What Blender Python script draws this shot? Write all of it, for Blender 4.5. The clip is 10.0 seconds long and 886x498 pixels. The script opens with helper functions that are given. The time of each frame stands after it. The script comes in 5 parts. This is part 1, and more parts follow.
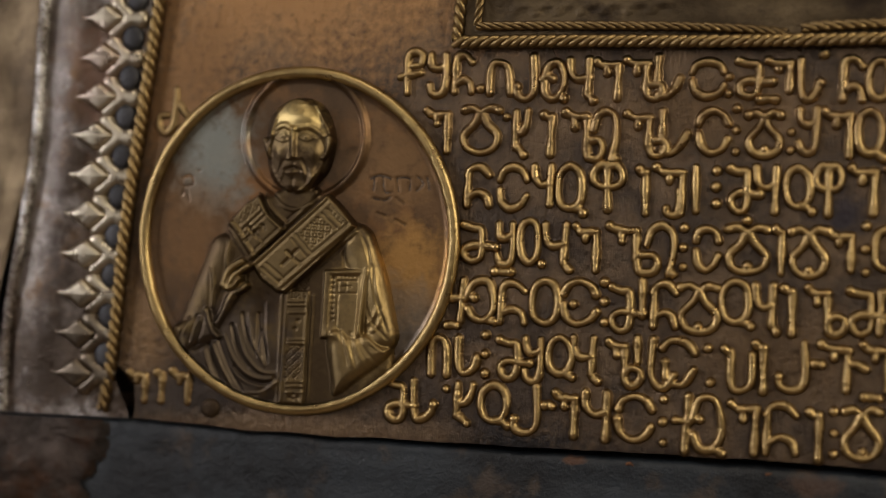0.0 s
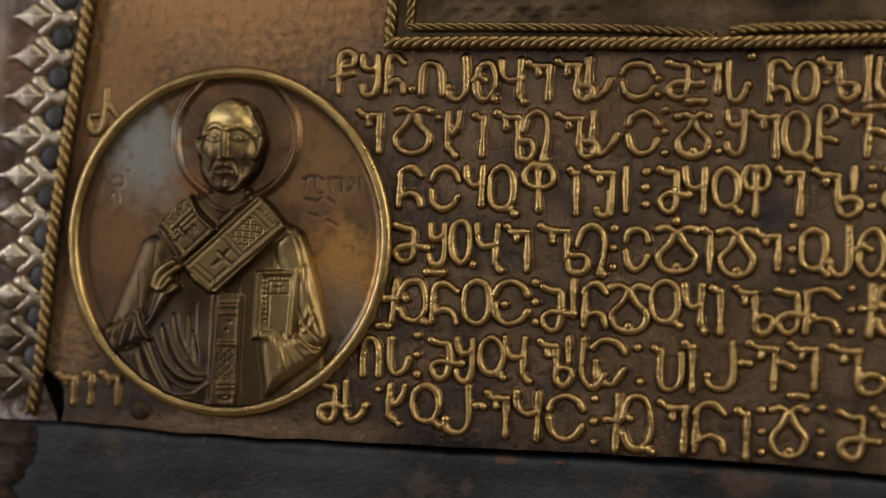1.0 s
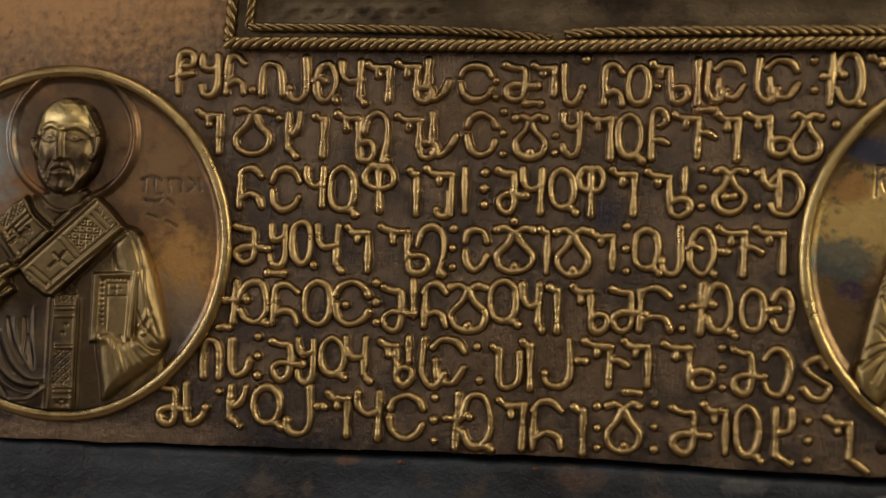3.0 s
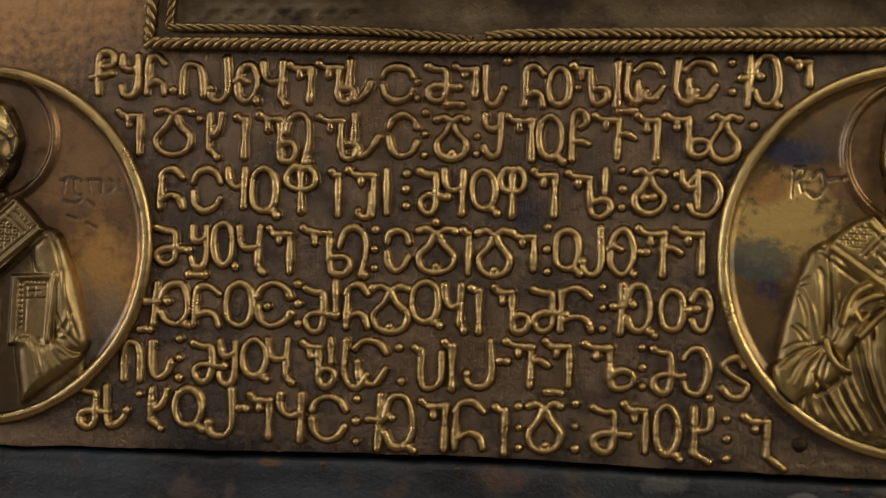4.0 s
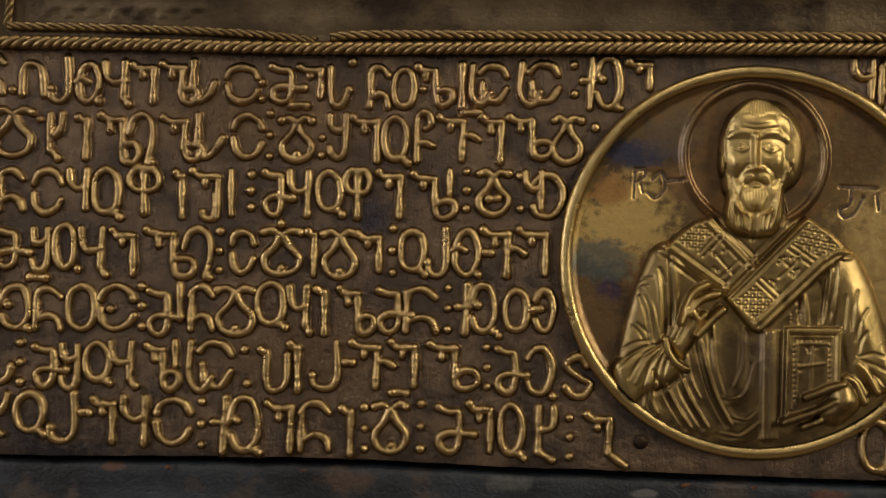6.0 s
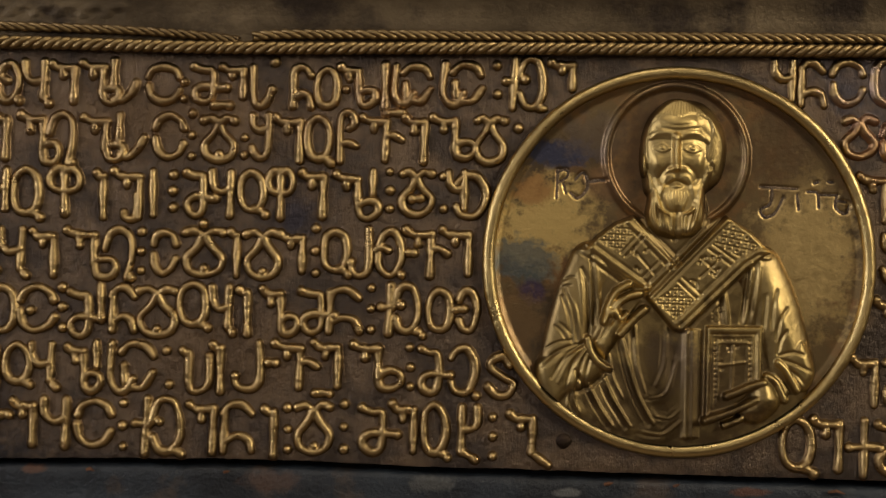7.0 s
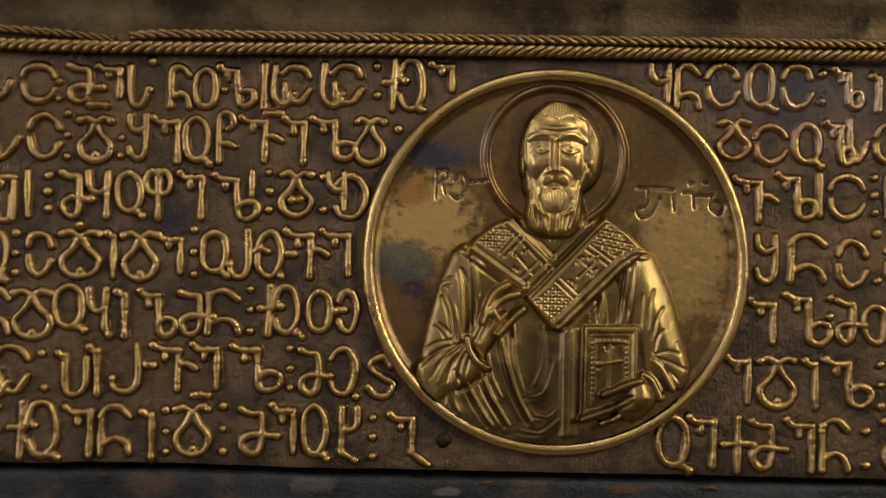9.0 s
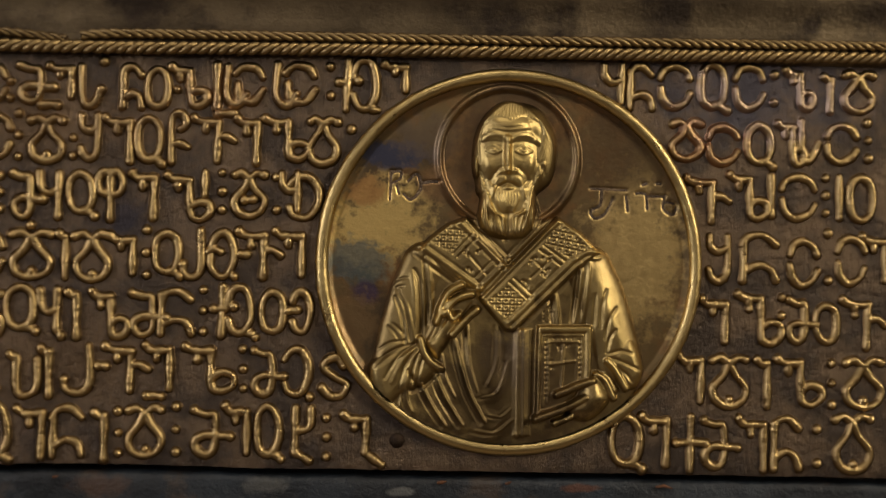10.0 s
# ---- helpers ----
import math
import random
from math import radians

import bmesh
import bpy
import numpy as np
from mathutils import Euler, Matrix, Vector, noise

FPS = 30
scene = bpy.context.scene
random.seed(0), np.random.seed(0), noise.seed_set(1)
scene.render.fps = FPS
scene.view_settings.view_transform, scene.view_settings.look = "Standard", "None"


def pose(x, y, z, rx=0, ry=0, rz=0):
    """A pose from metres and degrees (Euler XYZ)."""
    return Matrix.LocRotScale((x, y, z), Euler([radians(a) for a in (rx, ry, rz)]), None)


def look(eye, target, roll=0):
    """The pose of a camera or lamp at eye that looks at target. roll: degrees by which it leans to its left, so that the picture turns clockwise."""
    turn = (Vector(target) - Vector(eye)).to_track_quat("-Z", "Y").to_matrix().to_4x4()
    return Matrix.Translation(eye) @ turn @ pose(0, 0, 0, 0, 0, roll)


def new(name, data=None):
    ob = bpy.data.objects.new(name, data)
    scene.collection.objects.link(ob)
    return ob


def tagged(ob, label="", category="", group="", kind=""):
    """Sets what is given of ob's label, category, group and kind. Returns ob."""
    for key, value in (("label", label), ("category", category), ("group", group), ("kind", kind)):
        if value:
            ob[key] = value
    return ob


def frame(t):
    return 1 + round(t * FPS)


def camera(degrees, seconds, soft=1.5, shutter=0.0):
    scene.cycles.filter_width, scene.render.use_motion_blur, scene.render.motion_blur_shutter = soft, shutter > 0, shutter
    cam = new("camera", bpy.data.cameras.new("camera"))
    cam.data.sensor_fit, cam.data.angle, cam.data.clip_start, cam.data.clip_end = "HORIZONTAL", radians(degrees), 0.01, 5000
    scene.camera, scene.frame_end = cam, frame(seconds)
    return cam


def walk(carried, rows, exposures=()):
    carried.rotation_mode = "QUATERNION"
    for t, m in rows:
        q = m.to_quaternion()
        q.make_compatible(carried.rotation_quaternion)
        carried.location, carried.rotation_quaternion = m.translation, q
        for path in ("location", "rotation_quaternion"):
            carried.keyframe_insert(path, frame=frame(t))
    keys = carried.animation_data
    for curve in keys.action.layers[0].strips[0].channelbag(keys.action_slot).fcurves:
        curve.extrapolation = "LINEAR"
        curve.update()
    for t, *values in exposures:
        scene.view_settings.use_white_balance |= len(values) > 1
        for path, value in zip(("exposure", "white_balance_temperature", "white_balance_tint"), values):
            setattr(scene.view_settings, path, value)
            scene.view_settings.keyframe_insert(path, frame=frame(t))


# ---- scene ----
cam = camera(35.61, 10.0, 1.4)
cam.data.dof.use_dof, cam.data.dof.focus_distance, cam.data.dof.aperture_fstop = True, 0.321, 4.6
PATH = [
    (0, (0.07625, -0.11655, 1.19338), (-0.16439, 0.85369, 1.22051), 1.56),
    (0.5, (0.07665, -0.11608, 1.19101), (-0.14175, 0.85914, 1.22623), 1.54),
    (1, (0.07844, -0.11622, 1.19214), (-0.12077, 0.86319, 1.22472), 1.44),
    (1.5, (0.08146, -0.11592, 1.19184), (-0.09893, 0.86707, 1.22617), 1.38),
    (2, (0.08336, -0.11625, 1.19212), (-0.07530, 0.87049, 1.22643), 1.26),
    (2.5, (0.08402, -0.11646, 1.19110), (-0.04598, 0.87431, 1.22934), 1.17),
    (4, (0.09147, -0.11613, 1.19251), (0.02248, 0.88084, 1.22829), 0.85),
    (4.5, (0.09487, -0.11613, 1.19486), (0.04819, 0.88236, 1.22384), 0.75),
    (5, (0.09806, -0.11603, 1.19380), (0.06890, 0.88300, 1.22660), 0.68),
    (5.5, (0.10063, -0.11616, 1.19451), (0.08871, 0.88328, 1.22563), 0.59),
    (7, (0.11181, -0.11647, 1.19494), (0.14603, 0.88248, 1.22564), 0.36),
    (7.5, (0.11484, -0.11682, 1.19587), (0.16819, 0.88136, 1.22407), 0.32),
    (8, (0.11681, -0.11734, 1.19574), (0.18586, 0.87986, 1.22450), 0.23),
    (8.5, (0.11847, -0.11744, 1.19623), (0.19784, 0.87903, 1.22362), 0.24),
    (9, (0.12013, -0.11788, 1.19695), (0.21480, 0.87731, 1.22218), 0.18),
    (9.5, (0.12146, -0.11799, 1.19813), (0.22814, 0.87607, 1.21983), 0.16),
    (10, (0.12371, -0.11856, 1.19836), (0.24053, 0.87437, 1.21948), 0.13),
]
walk(cam, [(t, look(eye, target, roll)) for t, eye, target, roll in PATH])

# ---- light ----
world = bpy.data.worlds.new("room_light")
scene.world = world
world.use_nodes = True
world.node_tree.nodes["Background"].inputs[0].default_value = (1.0, 0.82, 0.62, 1)
world.node_tree.nodes["Background"].inputs[1].default_value = 0.05


def area_lamp(name, at, target, w, h, power, color):
    lamp = bpy.data.lights.new(name, "AREA")
    lamp.shape, lamp.size, lamp.size_y, lamp.energy, lamp.color = "RECTANGLE", w, h, power, color
    ob = new(name, lamp)
    ob.matrix_world = look(at, target)
    return tagged(ob, "unseen soft lamp added to light the icon", "lamp")


# Unseen lamps, no windows built; the front one is an added fill.
area_lamp("front_fill_light", (-0.25, -2.6, 1.75), (0.05, 0.2, 1.25), 2.4, 1.0, 6.8, (1.0, 0.90, 0.82))
area_lamp("ceiling_lamp", (0.10, -0.85, 2.7), (0.08, 0.2, 1.2), 0.9, 0.5, 5, (1.0, 0.88, 0.72))
area_lamp("left_side_light", (-1.6, -0.75, 1.65), (0.05, 0.2, 1.2), 0.4, 1.1, 11, (0.97, 0.93, 0.96))
area_lamp("spot_lamp", (1.35, -0.7, 1.75), (0.12, 0.2, 1.2), 0.3, 0.6, 9.5, (1.0, 0.88, 0.68))


# ---- materials ----
def rgb(c):
    return (c[0], c[1], c[2], 1)


def metal(name, low, high, third=None, rough=(0.28, 0.5), grain=900, patch=45, bump=0.15, wear_shade=None, metallic=1.0, mix=(0.42, 0.62), patch_mix=(0.5, 0.62), stains_and_light=(), ragged=(2.65, 3.15), brushed=None):
    """Aged sheet metal: two tones in patches, an optional third tone of tarnish, fine grain, scratches. wear_shade:
    heights in m between which colour turns from dark recesses, their shade painted in, to bright rubbed tops.
    stains_and_light: u, v, half width, half height in mm, colour and strength of single ragged patches: tarnish, tone,
    and painted highlights, shade or reflections. brushed: how the fine grain is drawn out along x, y, z."""
    m = bpy.data.materials.new(name)
    m.use_nodes = True
    nt = m.node_tree
    n, l = nt.nodes, nt.links
    b = n["Principled BSDF"]
    b.inputs["Metallic"].default_value = metallic
    co = n.new("ShaderNodeTexCoord")
    geo = n.new("ShaderNodeNewGeometry")

    def noise_tex(scale, detail, rough_=0.6):
        t = n.new("ShaderNodeTexNoise")
        t.inputs["Scale"].default_value, t.inputs["Detail"].default_value, t.inputs["Roughness"].default_value = scale, detail, rough_
        l.new(geo.outputs["Position"], t.inputs["Vector"])
        return t

    def ramp(src, lo, hi):
        r = n.new("ShaderNodeMapRange")
        r.inputs[1].default_value, r.inputs[2].default_value = lo, hi
        l.new(src, r.inputs[0])
        return r.outputs[0]

    def blend(f, a, c):
        x = n.new("ShaderNodeMix")
        x.data_type = "RGBA"
        if isinstance(f, float):
            x.inputs[0].default_value = f
        else:
            l.new(f, x.inputs[0])
        for s, v in ((6, a), (7, c)):
            if isinstance(v, tuple):
                x.inputs[s].default_value = rgb(v)
            else:
                l.new(v, x.inputs[s])
        return x.outputs[2]

    big = noise_tex(patch, 5)
    fine = noise_tex(grain, 4, 0.7)
    mid = noise_tex(patch * 6, 6, 0.65)
    if brushed:
        draw = n.new("ShaderNodeMapping")
        draw.inputs[3].default_value = brushed
        l.new(geo.outputs["Position"], draw.inputs[0])
        l.new(draw.outputs[0], fine.inputs["Vector"])
    tone = ramp(big.outputs[0], *mix)
    # Rubbed tops and recess shade are both put into the colour by height.
    if wear_shade:
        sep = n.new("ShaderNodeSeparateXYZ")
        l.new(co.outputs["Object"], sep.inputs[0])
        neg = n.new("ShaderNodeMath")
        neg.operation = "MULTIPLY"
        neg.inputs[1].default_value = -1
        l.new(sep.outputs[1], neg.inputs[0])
        up = ramp(neg.outputs[0], *wear_shade)
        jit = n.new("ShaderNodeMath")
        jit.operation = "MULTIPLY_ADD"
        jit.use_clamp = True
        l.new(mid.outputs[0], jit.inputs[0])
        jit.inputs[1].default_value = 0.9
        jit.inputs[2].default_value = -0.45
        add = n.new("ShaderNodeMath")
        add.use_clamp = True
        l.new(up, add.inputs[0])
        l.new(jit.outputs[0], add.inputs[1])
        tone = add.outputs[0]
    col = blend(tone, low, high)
    if third:
        t3 = noise_tex(patch * 1.7, 6, 0.62)
        t3.noise_dimensions = "4D"
        t3.inputs["W"].default_value = 3.7
        col = blend(ramp(t3.outputs[0], *patch_mix), col, third)
    # Ragged patches: tarnish and own tones, but also painted highlights, shade and reflections.
    for su, sv, sw, sh, tint, force in stains_and_light:
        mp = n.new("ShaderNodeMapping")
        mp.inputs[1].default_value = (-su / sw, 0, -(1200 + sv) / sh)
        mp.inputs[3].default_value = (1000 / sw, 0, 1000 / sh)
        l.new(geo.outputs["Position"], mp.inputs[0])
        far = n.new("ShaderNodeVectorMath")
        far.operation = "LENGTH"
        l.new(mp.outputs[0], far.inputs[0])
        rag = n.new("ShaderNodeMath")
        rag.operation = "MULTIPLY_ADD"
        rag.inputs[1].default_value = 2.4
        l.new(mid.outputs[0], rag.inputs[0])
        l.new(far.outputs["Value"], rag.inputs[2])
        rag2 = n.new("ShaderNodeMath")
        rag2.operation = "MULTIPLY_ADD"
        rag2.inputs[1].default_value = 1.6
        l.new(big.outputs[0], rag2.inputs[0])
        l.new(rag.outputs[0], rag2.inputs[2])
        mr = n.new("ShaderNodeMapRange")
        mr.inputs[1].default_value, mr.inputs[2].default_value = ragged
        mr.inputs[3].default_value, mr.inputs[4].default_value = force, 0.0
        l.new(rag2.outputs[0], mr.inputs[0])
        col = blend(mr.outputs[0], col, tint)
    spots = blend(ramp(mid.outputs[0], 0.58, 0.95), col, tuple(c * 0.45 for c in low))
    speck = blend(ramp(fine.outputs[0], 0.3, 0.75), spots, col)
    l.new(speck, b.inputs["Base Color"])
    r = n.new("ShaderNodeMapRange")
    r.inputs[3].default_value, r.inputs[4].default_value = rough
    l.new(mid.outputs[0], r.inputs[0])
    r.inputs[1].default_value, r.inputs[2].default_value = 0.3, 0.7
    l.new(r.outputs[0], b.inputs["Roughness"])
    bm1 = n.new("ShaderNodeBump")
    bm1.inputs["Strength"].default_value = bump
    bm1.inputs["Distance"].default_value = 0.0006
    l.new(fine.outputs[0], bm1.inputs["Height"])
    bm2 = n.new("ShaderNodeBump")
    bm2.inputs["Strength"].default_value = min(1, bump * 1.1)
    bm2.inputs["Distance"].default_value = 0.0009
    l.new(mid.outputs[0], bm2.inputs["Height"])
    l.new(bm1.outputs[0], bm2.inputs["Normal"])
    l.new(bm2.outputs[0], b.inputs["Normal"])
    return m


BRASS_D = (0.135, 0.085, 0.042)
COPPER = (0.42, 0.235, 0.10)
PLATE = metal("patinated_bronze", (0.072, 0.054, 0.041), (0.17, 0.118, 0.074), rough=(0.3, 0.52), bump=0.55, brushed=(1.5, 1, 0.3), patch=75, metallic=0.8, ragged=(2.35, 3.45), stains_and_light=(
    (-42, 66, 52, 19, COPPER, 0.9), (-72, 40, 14, 22, (0.27, 0.15, 0.065), 0.85), (-78, -16, 7, 16, (0.28, 0.17, 0.08), 0.7), (60, 34, 30, 8, (0.17, 0.105, 0.05), 0.5),
    (-68, -36, 16, 6, (0.055, 0.045, 0.038), 0.85), (18, -43, 15, 5, (0.02, 0.022, 0.027), 0.9), (-35, -42, 30, 3, (0.25, 0.17, 0.10), 0.7), (236, 43, 26, 10, (0.06, 0.06, 0.085), 0.6), (88, 12, 5, 5, (0.03, 0.03, 0.045), 0.7), (75, -20, 20, 10, (0.16, 0.10, 0.05), 0.5)))
# Reddish tints at upper right paint glass reflections onto the letters.
LETTER = metal("rubbed_brass", BRASS_D, (0.60, 0.43, 0.19), rough=(0.25, 0.42), wear_shade=(0.0001, 0.0011), bump=0.3, stains_and_light=((238, 40, 24, 9, (0.40, 0.30, 0.26), 0.6), (225, 30, 10, 9, (0.40, 0.22, 0.12), 0.6), (40, 37, 80, 12, (0.31, 0.21, 0.11), 0.6), (118, 40, 14, 6, (0.40, 0.26, 0.15), 0.4)))
RIM = metal("rim_brass", (0.22, 0.15, 0.06), (0.60, 0.45, 0.19), rough=(0.25, 0.4), wear_shade=(0.0, 0.0020), bump=0.2, ragged=(2.5, 3.2), stains_and_light=((-39, 3, 70, 70, (0.36, 0.25, 0.115), 0.55),))
ROPE = metal("rope_brass", (0.14, 0.092, 0.044), (0.40, 0.285, 0.13), rough=(0.32, 0.5), wear_shade=(-0.0002, 0.0016), bump=0.2)
FIELD_1 = metal("tarnished_copper_disc", (0.10, 0.066, 0.04), (0.19, 0.115, 0.06), (0.28, 0.15, 0.066), rough=(0.3, 0.48), bump=0.14, patch=40, metallic=0.85, ragged=(2.45, 3.3), stains_and_light=(
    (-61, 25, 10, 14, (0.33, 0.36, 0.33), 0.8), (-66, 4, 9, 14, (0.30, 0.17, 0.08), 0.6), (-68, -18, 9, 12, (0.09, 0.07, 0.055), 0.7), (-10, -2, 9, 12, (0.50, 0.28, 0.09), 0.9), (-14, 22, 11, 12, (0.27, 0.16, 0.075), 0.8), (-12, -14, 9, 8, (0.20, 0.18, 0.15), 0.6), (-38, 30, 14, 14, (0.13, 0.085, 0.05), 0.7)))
FIELD_2 = metal("tarnished_brass_disc", (0.12, 0.085, 0.048), (0.23, 0.16, 0.075), (0.27, 0.155, 0.065), rough=(0.28, 0.46), bump=0.12, patch=60, mix=(0.4, 0.56), metallic=0.9, stains_and_light=(
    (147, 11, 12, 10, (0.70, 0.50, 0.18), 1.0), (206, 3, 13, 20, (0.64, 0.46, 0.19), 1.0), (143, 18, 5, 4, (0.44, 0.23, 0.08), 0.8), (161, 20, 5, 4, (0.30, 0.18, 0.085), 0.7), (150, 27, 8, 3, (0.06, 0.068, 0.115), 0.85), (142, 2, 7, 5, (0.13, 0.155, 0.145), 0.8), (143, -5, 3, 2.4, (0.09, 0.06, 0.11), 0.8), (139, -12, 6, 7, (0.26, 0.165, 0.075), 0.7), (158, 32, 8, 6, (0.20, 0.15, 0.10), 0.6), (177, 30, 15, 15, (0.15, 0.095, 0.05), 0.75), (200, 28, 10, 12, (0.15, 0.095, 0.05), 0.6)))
# Forehead highlight and lower-face shade are coloured in; the sleeves get plain tone patches.
FIGURE_1 = metal("dark_brass_relief", (0.078, 0.053, 0.031), (0.38, 0.28, 0.13), rough=(0.36, 0.5), wear_shade=(0.0020, 0.0062), bump=0.13, stains_and_light=((-52, -24, 14, 14, (0.085, 0.068, 0.055), 0.75), (-38.5, 33, 6.5, 4.5, (0.60, 0.46, 0.20), 0.9), (-40, 21, 9, 9, (0.085, 0.058, 0.036), 0.8), (-19, -15, 9, 17, (0.46, 0.33, 0.14), 0.45)))
# Patches darken the stole, the lower robe and the book.
FIGURE_2 = metal("polished_brass_relief", (0.14, 0.095, 0.045), (0.57, 0.42, 0.165), rough=(0.33, 0.46), wear_shade=(0.0014, 0.0047), bump=0.12, stains_and_light=((178, 4, 21, 8, (0.25, 0.18, 0.08), 0.6), (176, -20, 6, 7, (0.13, 0.11, 0.12), 0.5), (172, -27, 17, 15, (0.13, 0.09, 0.045), 0.75), (189, -25, 8, 11, (0.16, 0.11, 0.055), 0.75)))
# Dark ground round the leaves is grime, with their shadow outlines painted in.
SILVER = metal("tarnished_silver", (0.20, 0.165, 0.135), (0.50, 0.46, 0.43), (0.24, 0.15, 0.085), rough=(0.26, 0.46), bump=0.4, patch=60, ragged=(2.4, 3.4), stains_and_light=((-86, -38, 10, 7, (0.07, 0.05, 0.035), 0.95), (-91, 40, 11, 34, (0.06, 0.045, 0.034), 0.85), (-94, 0, 11, 24, (0.07, 0.048, 0.032), 0.85), (-106, -28, 14, 24, (0.085, 0.068, 0.056), 0.9), (-104, 30, 4, 50, (0.13, 0.11, 0.10), 0.6), (-92, -30, 14, 10, (0.10, 0.075, 0.055), 0.8), (-93, 45, 6, 14, (0.28, 0.17, 0.12), 0.6)))
# The roll's broken highlight is put into its colour; a dark patch dims it below.
SILVER_EDGE = metal("highlit_silver_edge", (0.24, 0.215, 0.19), (0.90, 0.89, 0.88), rough=(0.2, 0.38), bump=0.35, patch=150, ragged=(2.4, 3.4), stains_and_light=((-115, -22, 9, 24, (0.16, 0.13, 0.11), 0.9),))
LEAF = metal("silver_gilt_leaf", (0.36, 0.29, 0.19), (0.84, 0.78, 0.63), rough=(0.24, 0.38), bump=0.16, wear_shade=(0.0, 0.0018), ragged=(2.5, 3.3), stains_and_light=((-95, -27, 16, 13, (0.17, 0.135, 0.10), 0.9), (-95, 47, 9, 12, (0.55, 0.42, 0.36), 0.6)))
STUD = metal("dark_setting", (0.05, 0.05, 0.055), (0.10, 0.10, 0.11), rough=(0.4, 0.55), bump=0.2, metallic=0.5)
OLIVE = metal("worn_gilt_moulding", (0.095, 0.07, 0.042), (0.20, 0.15, 0.088), (0.05, 0.037, 0.027), rough=(0.4, 0.58), bump=0.3, patch=36, metallic=0.85)
WOOD = metal("dark_painted_wood", (0.008, 0.0105, 0.014), (0.026, 0.034, 0.044), (0.055, 0.042, 0.034), rough=(0.32, 0.6), bump=0.6, patch=34, metallic=0.0, patch_mix=(0.56, 0.64), stains_and_light=((120, -49, 5, 2, (0.14, 0.14, 0.13), 0.5), (152, -51, 3, 1.2, (0.17, 0.17, 0.16), 0.6), (30, -46, 3, 1, (0.12, 0.05, 0.02), 0.7), (195, -51, 5, 1, (0.13, 0.05, 0.025), 0.7), (85, -49, 6, 3, (0.08, 0.045, 0.03), 0.7)))
OUTER = metal("brown_bronze_strip", (0.12, 0.088, 0.055), (0.27, 0.205, 0.125), (0.10, 0.075, 0.05), rough=(0.36, 0.55), bump=0.35, patch=34)
DARK_SHEET = metal("blackened_sheet", (0.045, 0.037, 0.031), (0.12, 0.095, 0.08), (0.08, 0.045, 0.028), rough=(0.32, 0.55), bump=0.5, patch=50)
SPLINTER = metal("bare_reddish_wood", (0.10, 0.04, 0.018), (0.22, 0.09, 0.035), rough=(0.6, 0.8), bump=0.5, patch=300, metallic=0.0)
NAIL = metal("dark_iron_nail", (0.05, 0.035, 0.025), (0.12, 0.085, 0.05), rough=(0.45, 0.6), bump=0.4)
WALL = metal("plaster_wall", (0.30, 0.24, 0.19), (0.36, 0.29, 0.23), rough=(0.8, 0.95), bump=0.2, grain=60, patch=2, metallic=0.0)


# ---- building helpers: plate coordinates u (right), v (up), h (out), in millimetres ----
FACE, MID = 0.2, 1.2


def spot(u, v, h=0.0):
    return Vector((u / 1000, FACE - h / 1000, MID + v / 1000))


def smooth(me, on=True):
    me.polygons.foreach_set("use_smooth", [on] * len(me.polygons))


def thing(name, u, v, h, label, category, group=""):
    ob = new(name)
    ob.empty_display_size = 0.01
    ob.location = spot(u, v, h)
    ob["anchor"] = (u, v, h)
    return tagged(ob, label, category, group)


def part(name, verts, faces, material, parent, at=(0, 0, 0), label="", shade=True):
    """One mesh under a thing or a part. verts: (u, v, h) in millimetres from at, which is itself in plate coordinates."""
    me = bpy.data.meshes.new(name)
    me.from_pydata([(a / 1000, -c / 1000, b / 1000) for a, b, c in verts], [], faces)
    me.materials.append(material)
    smooth(me, shade)
    ob = new(name, me)
    base = parent["anchor"]
    ob.parent = parent
    ob.location = ((at[0] - base[0]) / 1000, -(at[2] - base[2]) / 1000, (at[1] - base[1]) / 1000)
    ob["anchor"] = at
    if label:
        ob["label"] = label
    return ob


def spline(pts, closed=False, steps=6):
    """A smooth line through points."""
    p = np.array(pts, float)
    k = len(p)
    out = []
    for i in range(k if closed else k - 1):
        a, b, c, d = (p[j % k] if closed else p[min(max(j, 0), k - 1)] for j in (i - 1, i, i + 1, i + 2))
        for s in range(steps):
            t = s / steps
            out.append(0.5 * (2 * b + (c - a) * t + (2 * a - 5 * b + 4 * c - d) * t * t + (3 * b - a - 3 * c + d) * t ** 3))
    out.append(p[0] if closed else p[-1])
    return np.array(out)


def near(X, Y, line):
    """The distance of every place to a line of points, and how far along the nearest place lies (0 to 1)."""
    best = np.full(X.shape, 1e9)
    along = np.zeros(X.shape)
    k = len(line) - 1
    for i in range(k):
        (ax, ay), (bx, by) = line[i], line[i + 1]
        dx, dy = bx - ax, by - ay
        q = dx * dx + dy * dy + 1e-12
        t = np.clip(((X - ax) * dx + (Y - ay) * dy) / q, 0, 1)
        d = np.hypot(X - ax - t * dx, Y - ay - t * dy)
        m = d < best
        best[m] = d[m]
        along[m] = (i + t[m]) / k
    return best, along


def inside(X, Y, ring):
    r = np.zeros(X.shape, bool)
    k = len(ring)
    for i in range(k):
        (ax, ay), (bx, by) = ring[i], ring[(i + 1) % k]
        if ay == by:
            continue
        c = ((ay > Y) != (by > Y)) & (X < (bx - ax) * (Y - ay) / (by - ay) + ax)
        r ^= c
    return r


def ease(t):
    t = np.clip(t, 0, 1)
    return t * t * (3 - 2 * t)


